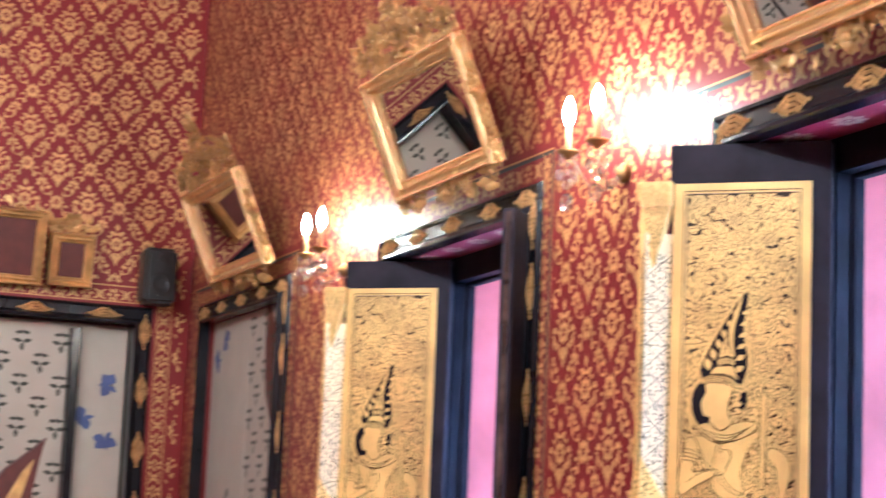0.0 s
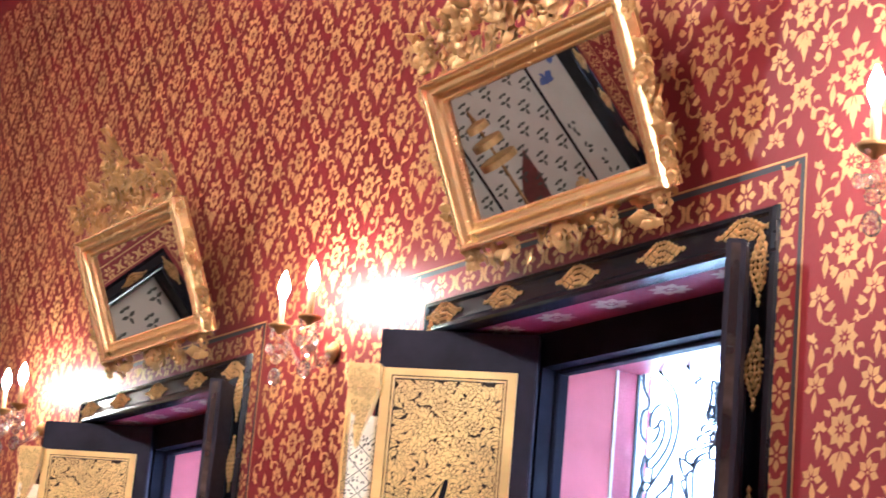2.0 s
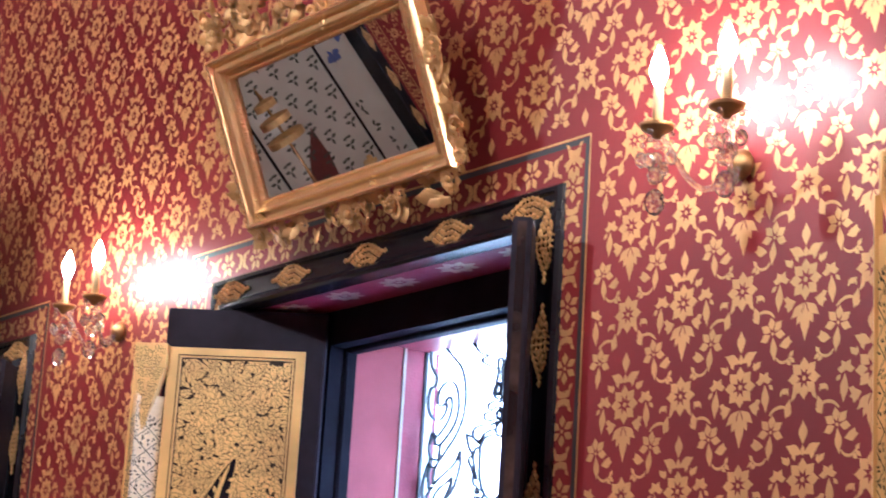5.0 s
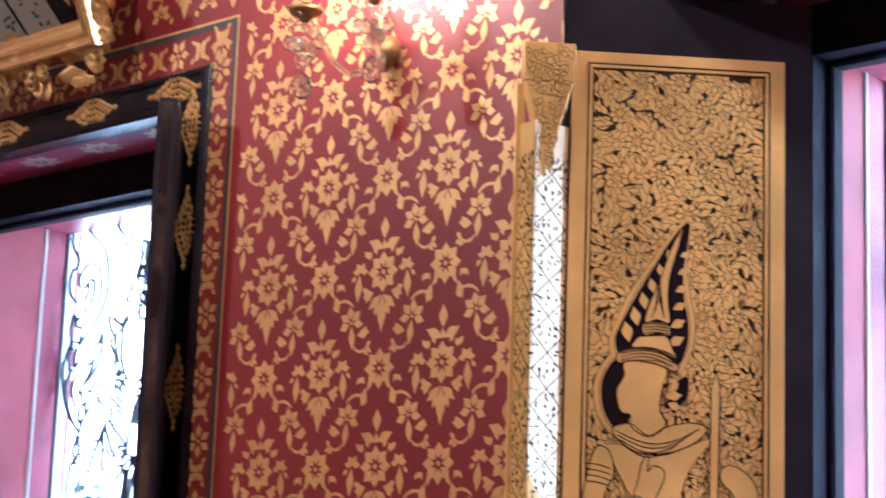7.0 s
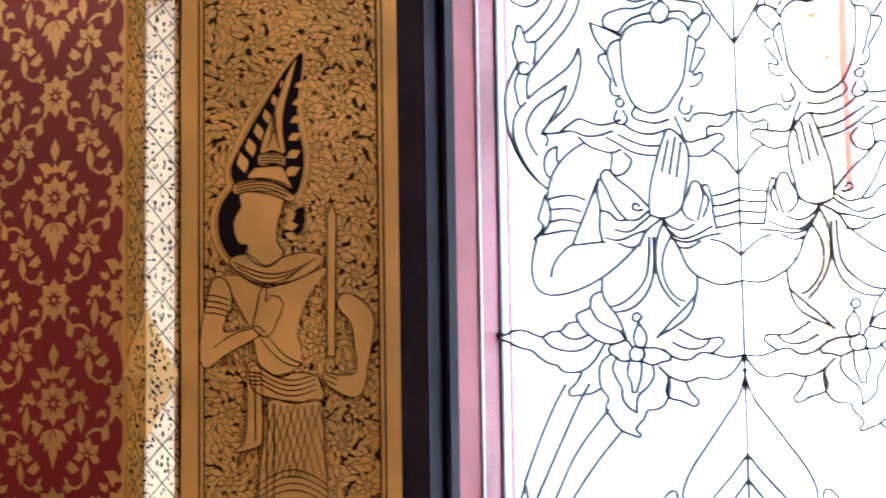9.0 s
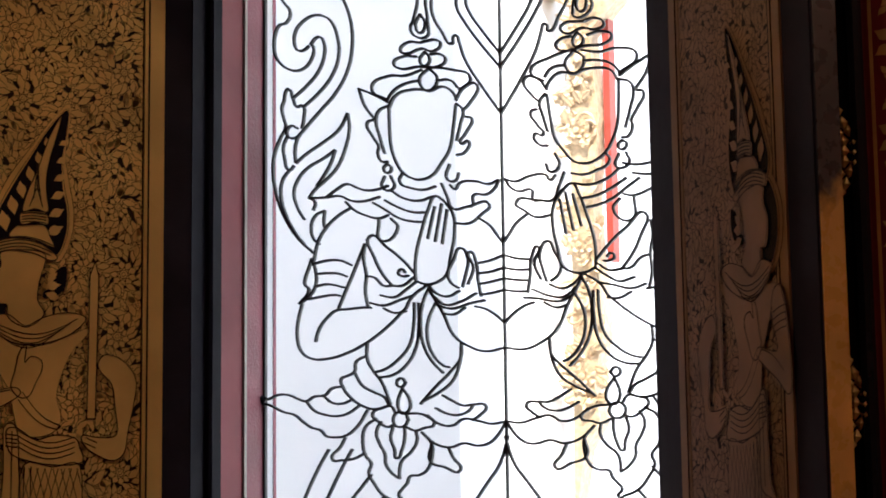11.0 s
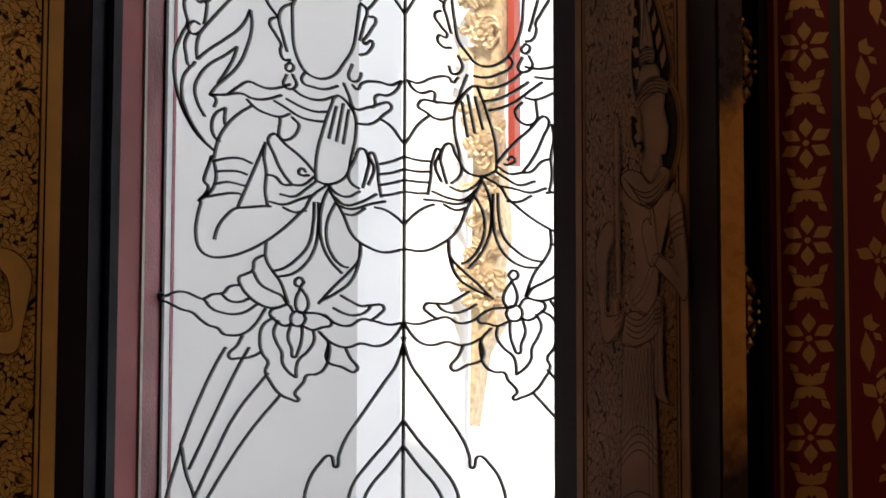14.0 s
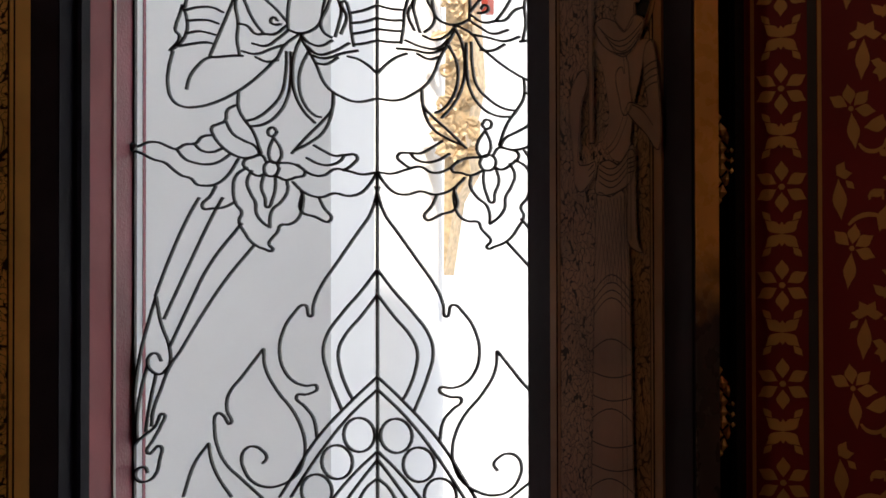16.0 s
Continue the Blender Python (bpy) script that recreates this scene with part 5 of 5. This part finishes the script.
# ---- end wall things ----
spk = empty("loudspeaker", pose(WEST, 2.305, 2.745), "small black wall loudspeaker above the door frame", "loudspeaker")
bm = boxes((0.02, 0.17, -0.078, 0.078, 0.0, 0.265))
bmesh.ops.bevel(bm, geom=bm.edges[:], offset=0.018, segments=3, affect="EDGES")
part("cabinet", bm, BLACKP, spk)
bm = lathe(bmesh.new(), ((0.055, 0), (0.06, 0.004), (0.045, 0.008), (0.02, 0.003)), 0, 0, 0)
bmesh.ops.rotate(bm, verts=bm.verts, matrix=Matrix.Rotation(radians(90), 3, "Y"))
o = part("woofer", bm, BLACKP, spk)
o.matrix_local = pose(0.168, 0, 0.09)
bm = lathe(bmesh.new(), ((0.022, 0), (0.024, 0.004), (0.012, 0.006), (0.004, 0.004)), 0, 0, 0)
bmesh.ops.rotate(bm, verts=bm.verts, matrix=Matrix.Rotation(radians(90), 3, "Y"))
o = part("tweeter", bm, BLACKP, spk)
o.matrix_local = pose(0.168, 0, 0.21)
part("badge", boxes((0.170, 0.173, -0.014, 0.014, 0.035, 0.043)), PANELW, spk, "pale maker's badge")
part("bracket", boxes((0.0, 0.03, -0.03, 0.03, 0.08, 0.18)), BLACKP, spk)


def framed(y0, y1, z0, z1, seed):
    t = empty("picture_frame", pose(WEST + 0.06, (y0 + y1) / 2, z0, 12, 0, 90), "dark picture in a carved gilt frame above the doorway", "picture frame", "picture frames")
    h, w = z1 - z0, (y1 - y0) / 2
    part("rim", picture_rim(w, h, 0.045), GILT, t)
    part("picture", boxes((-w + 0.04, w - 0.04, -0.012, -0.004, 0.04, h - 0.04)), MAROON, t, "dark glazed picture")
    part("backboard", boxes((-w + 0.003, w - 0.003, 0, 0.06, 0.02, h - 0.02)), BRONZE, t)
    o = part("crest", carved(-w, w, 0, 0.09, lambda u, v: v < 0.09 - 0.06 * abs(u) / w, 34, seed, -0.01, 0.022, ((0, 0.04, 0.03),)), GILT, t, smooth=True)
    o.matrix_local = pose(0, 0, h)


framed(0.98, 1.755, 2.79, 3.14, 11)
framed(1.785, 1.99, 2.80, 3.05, 12)

# ---- altar before the end wall ----
altar = empty("altar_table", pose(-8.4, -0.83, 0), "tall gilded altar table with dark top", "altar table")
part("top", boxes((-0.22, 0.22, -0.62, 0.42, 1.40, 1.45)), MAROON, altar)
part("apron", boxes((-0.20, 0.20, -0.60, 0.40, 1.28, 1.40)), GILT, altar)
for x in (-0.18, 0.13):
    for y in (-0.58, 0.33):
        part("leg", boxes((x, x + 0.05, y, y + 0.05, 0, 1.28)), GILT, altar)
umb = empty("tiered_umbrella", pose(-8.4, -0.83, 1.45), "gilt ceremonial umbrella of three fringed tiers on a pole", "umbrella")
part("pole", lathe(bmesh.new(), ((0.05, 0), (0.05, 0.02), (0.009, 0.05), (0.008, 0.86), (0.014, 0.88), (0.002, 0.95)), 0, 0, 0, 10), BRONZE, umb, smooth=True)
for r, z in ((0.060, 0.83), (0.086, 0.735), (0.104, 0.63)):
    part("tier", lathe(bmesh.new(), ((0.008, 0.046), (r * 0.96, 0.032), (r, 0.028), (r, -0.006), (r * 0.97, -0.006), (r * 0.95, 0.022), (0.008, 0.034)), 0, 0, z, 24), GILT, umb)
for y, z, k in ((-0.60, 0.42, 1.0), (-1.18, 0.30, 0.8)):
    fl = empty("altar_ornament", pose(-8.38, y, 1.45, 0, 0, 90), "carved gilt flame ornament on the altar", "ornament", "altar ornaments")
    part("foot", lathe(bmesh.new(), ((0.06 * k, 0), (0.05 * k, 0.03), (0.02 * k, 0.06), (0.03 * k, 0.10)), 0, 0, 0, 12), GILT, fl, smooth=True)
    part("flames", carved(-0.10 * k, 0.10 * k, 0.06, z, lambda u, v: abs(u) < 0.10 * k * (1 - (v - 0.06) / z), 36, 8, 0, 0.035 * k, ((0, 0.14, 0.05 * k),)), GILT, fl, smooth=True)

# ---- outside ----
def young_tree(m, height, seed):
    """A slim tree: forked trunk, twigs, and a loose crown of single leaves."""
    rnd = random.Random(seed)
    t = empty("young_tree", m, "slim young tree with a loose pale green crown", "tree")
    bm = bmesh.new()
    tube(bm, [(0, 0, 0), (0.02, 0.01, height * 0.3), (-0.01, 0, height * 0.6), (0.02, 0, height * 0.95)], 0.035, 0.008, 8)
    tips = []
    for k in range(14):
        z, a = height * rnd.uniform(0.4, 0.9), rnd.uniform(0, 6.28)
        r = rnd.uniform(0.25, 0.5)
        end = (r * math.cos(a), 0.6 * r * math.sin(a), z + rnd.uniform(0.05, 0.3))
        tube(bm, [(0, 0, z), (end[0] * 0.5, end[1] * 0.5, z + 0.08), end], 0.010, 0.003, 5)
        tips += [end, (end[0] * 0.6, end[1] * 0.6, end[2] - 0.05)]
    part("trunk", bm, BARK, t, smooth=True)
    verts, faces = [], []
    for a, b, c in tips:
        for k in range(46):
            p = Vector((a + rnd.gauss(0, 0.10), b + rnd.gauss(0, 0.08), c + rnd.gauss(0, 0.09)))
            q = Euler((rnd.uniform(0, 6), rnd.uniform(0, 6), rnd.uniform(0, 6))).to_matrix()
            n = len(verts)
            verts += [p + q @ Vector(v) for v in ((0, 0, 0), (0.014, 0.028, 0.004), (0, 0.065, 0), (-0.014, 0.028, 0.004))]
            faces.append((n, n + 1, n + 2, n + 3))
    me = bpy.data.meshes.new("crown")
    me.from_pydata(verts, [], faces)
    me.materials.append(LEAFM)
    tagged(new("crown", me), kind="stuff").parent = t


young_tree(pose(-5.85, 4.35, -0.204), 2.35, 2)

tagged(part("neighbour_wall", boxes((-3.7, -2.29, 5.0, 5.3, -0.2, 3.9)), WHITE), "white rendered wall in the shade", "wall", kind="structure")
tagged(part("backdrop", boxes((-60, 40, 16, 16.4, -0.2, 12)), WHITE), "white sunlit wall of a farther building", "wall", kind="structure")
col = empty("column", pose(-2.76, 6.5, -0.2), "round white plastered column outside the window", "column")
part("shaft", lathe(bmesh.new(), ((0.23, 0), (0.21, 0.2), (0.2, 0.3), (0.19, 6.6)), 0, 0, 0, 40), WHITE, col, smooth=True)
br = empty("eave_bracket", pose(-2.515, 6.42, 0.07), "gilded glass mosaic eave bracket with a red back board", "bracket")
bm = bmesh.new()
prof = ((0.02, 1.60), (0.06, 1.85), (0.12, 1.95), (0.10, 2.08), (0.14, 2.25), (0.11, 2.7), (0.14, 3.0), (0.11, 3.3), (0.42, 3.62), (0.42, 3.9), (-0.3, 3.9), (-0.3, 3.62), (0.04, 3.4))
fr = [[bm.verts.new((x, y, z)) for x, z in prof] for y in (-0.05, 0.05)]
bm.faces.new(fr[0])
bm.faces.new(fr[1][::-1])
for k in range(len(prof)):
    q = (k + 1) % len(prof)
    bm.faces.new((fr[0][k], fr[1][k], fr[1][q], fr[0][q]))
part("carving", bm, GLITTER, br)
tagged(part("leaf_carving", carved(0.03, 0.12, 2.02, 3.5, lambda u, v: True, 90, 14, -0.055, 0.034, ((0.07, 2.1, 0.05), (0.07, 2.55, 0.05), (0.07, 2.95, 0.05), (0.07, 3.3, 0.05))), GLITTER, br), kind="stuff")
part("back_board", boxes((0.142, 0.166, 0.0, 0.06, 2.5, 3.83)), VERMILION, br)
part("tie", boxes((-0.3, 0.0, 0.0, 0.06, 3.0, 3.2)), WHITE, br)

# ---- carved finial before the doorway ----
fin = empty("carved_post", pose(-8.8, 0, 0, 0, 0, 90), "dark maroon carved post with a flame tip and gilt inlay", "carved post")
def slab(name, pts, y0, y1, mat):
    bm = bmesh.new()
    a, b = ([bm.verts.new((u, y, v)) for u, v in pts] for y in (y0, y1))
    bm.faces.new(a)
    bm.faces.new(b[::-1])
    for k in range(len(pts)):
        bm.faces.new((a[k], b[k], b[k - 1], a[k - 1]))
    return part(name, bm, mat, fin)


slab("shaft", ((1.36, 0.0), (1.70, 0.0), (1.66, 1.55), (1.686, 1.79), (1.700, 1.88), (1.712, 1.95), (1.724, 2.01), (1.738, 2.06), (1.69, 2.015), (1.63, 1.965), (1.566, 1.913), (1.48, 1.80), (1.40, 1.55)), -0.03, 0.03, MAROON)
slab("gilt_inlay", ((1.50, 1.60), (1.62, 1.74), (1.650, 1.82), (1.672, 1.90), (1.690, 1.965), (1.640, 1.905), (1.585, 1.80)), -0.036, -0.031, GILT)

# ---- unseen globe lamps, added to light the hall ----
# The last one is set to light the worn shutter edge, not the wall.
for x, y in ((-5.2, -1.0), (-2.0, -0.8), (2.9, 1.5)):
    t = empty("fill_lamp", pose(x, y, CEIL), "added fill lamp, a warm white globe on a rod, out of view", "pendant lamp", "pendant lamps")
    part("rod", boxes((-0.01, 0.01, -0.01, 0.01, -0.9, 0)), BRONZE, t)
    bm = bmesh.new()
    bmesh.ops.create_uvsphere(bm, u_segments=20, v_segments=12, radius=0.17, matrix=Matrix.Translation((0, 0, -1.05)))
    part("globe", bm, globe_glow, t, smooth=True)
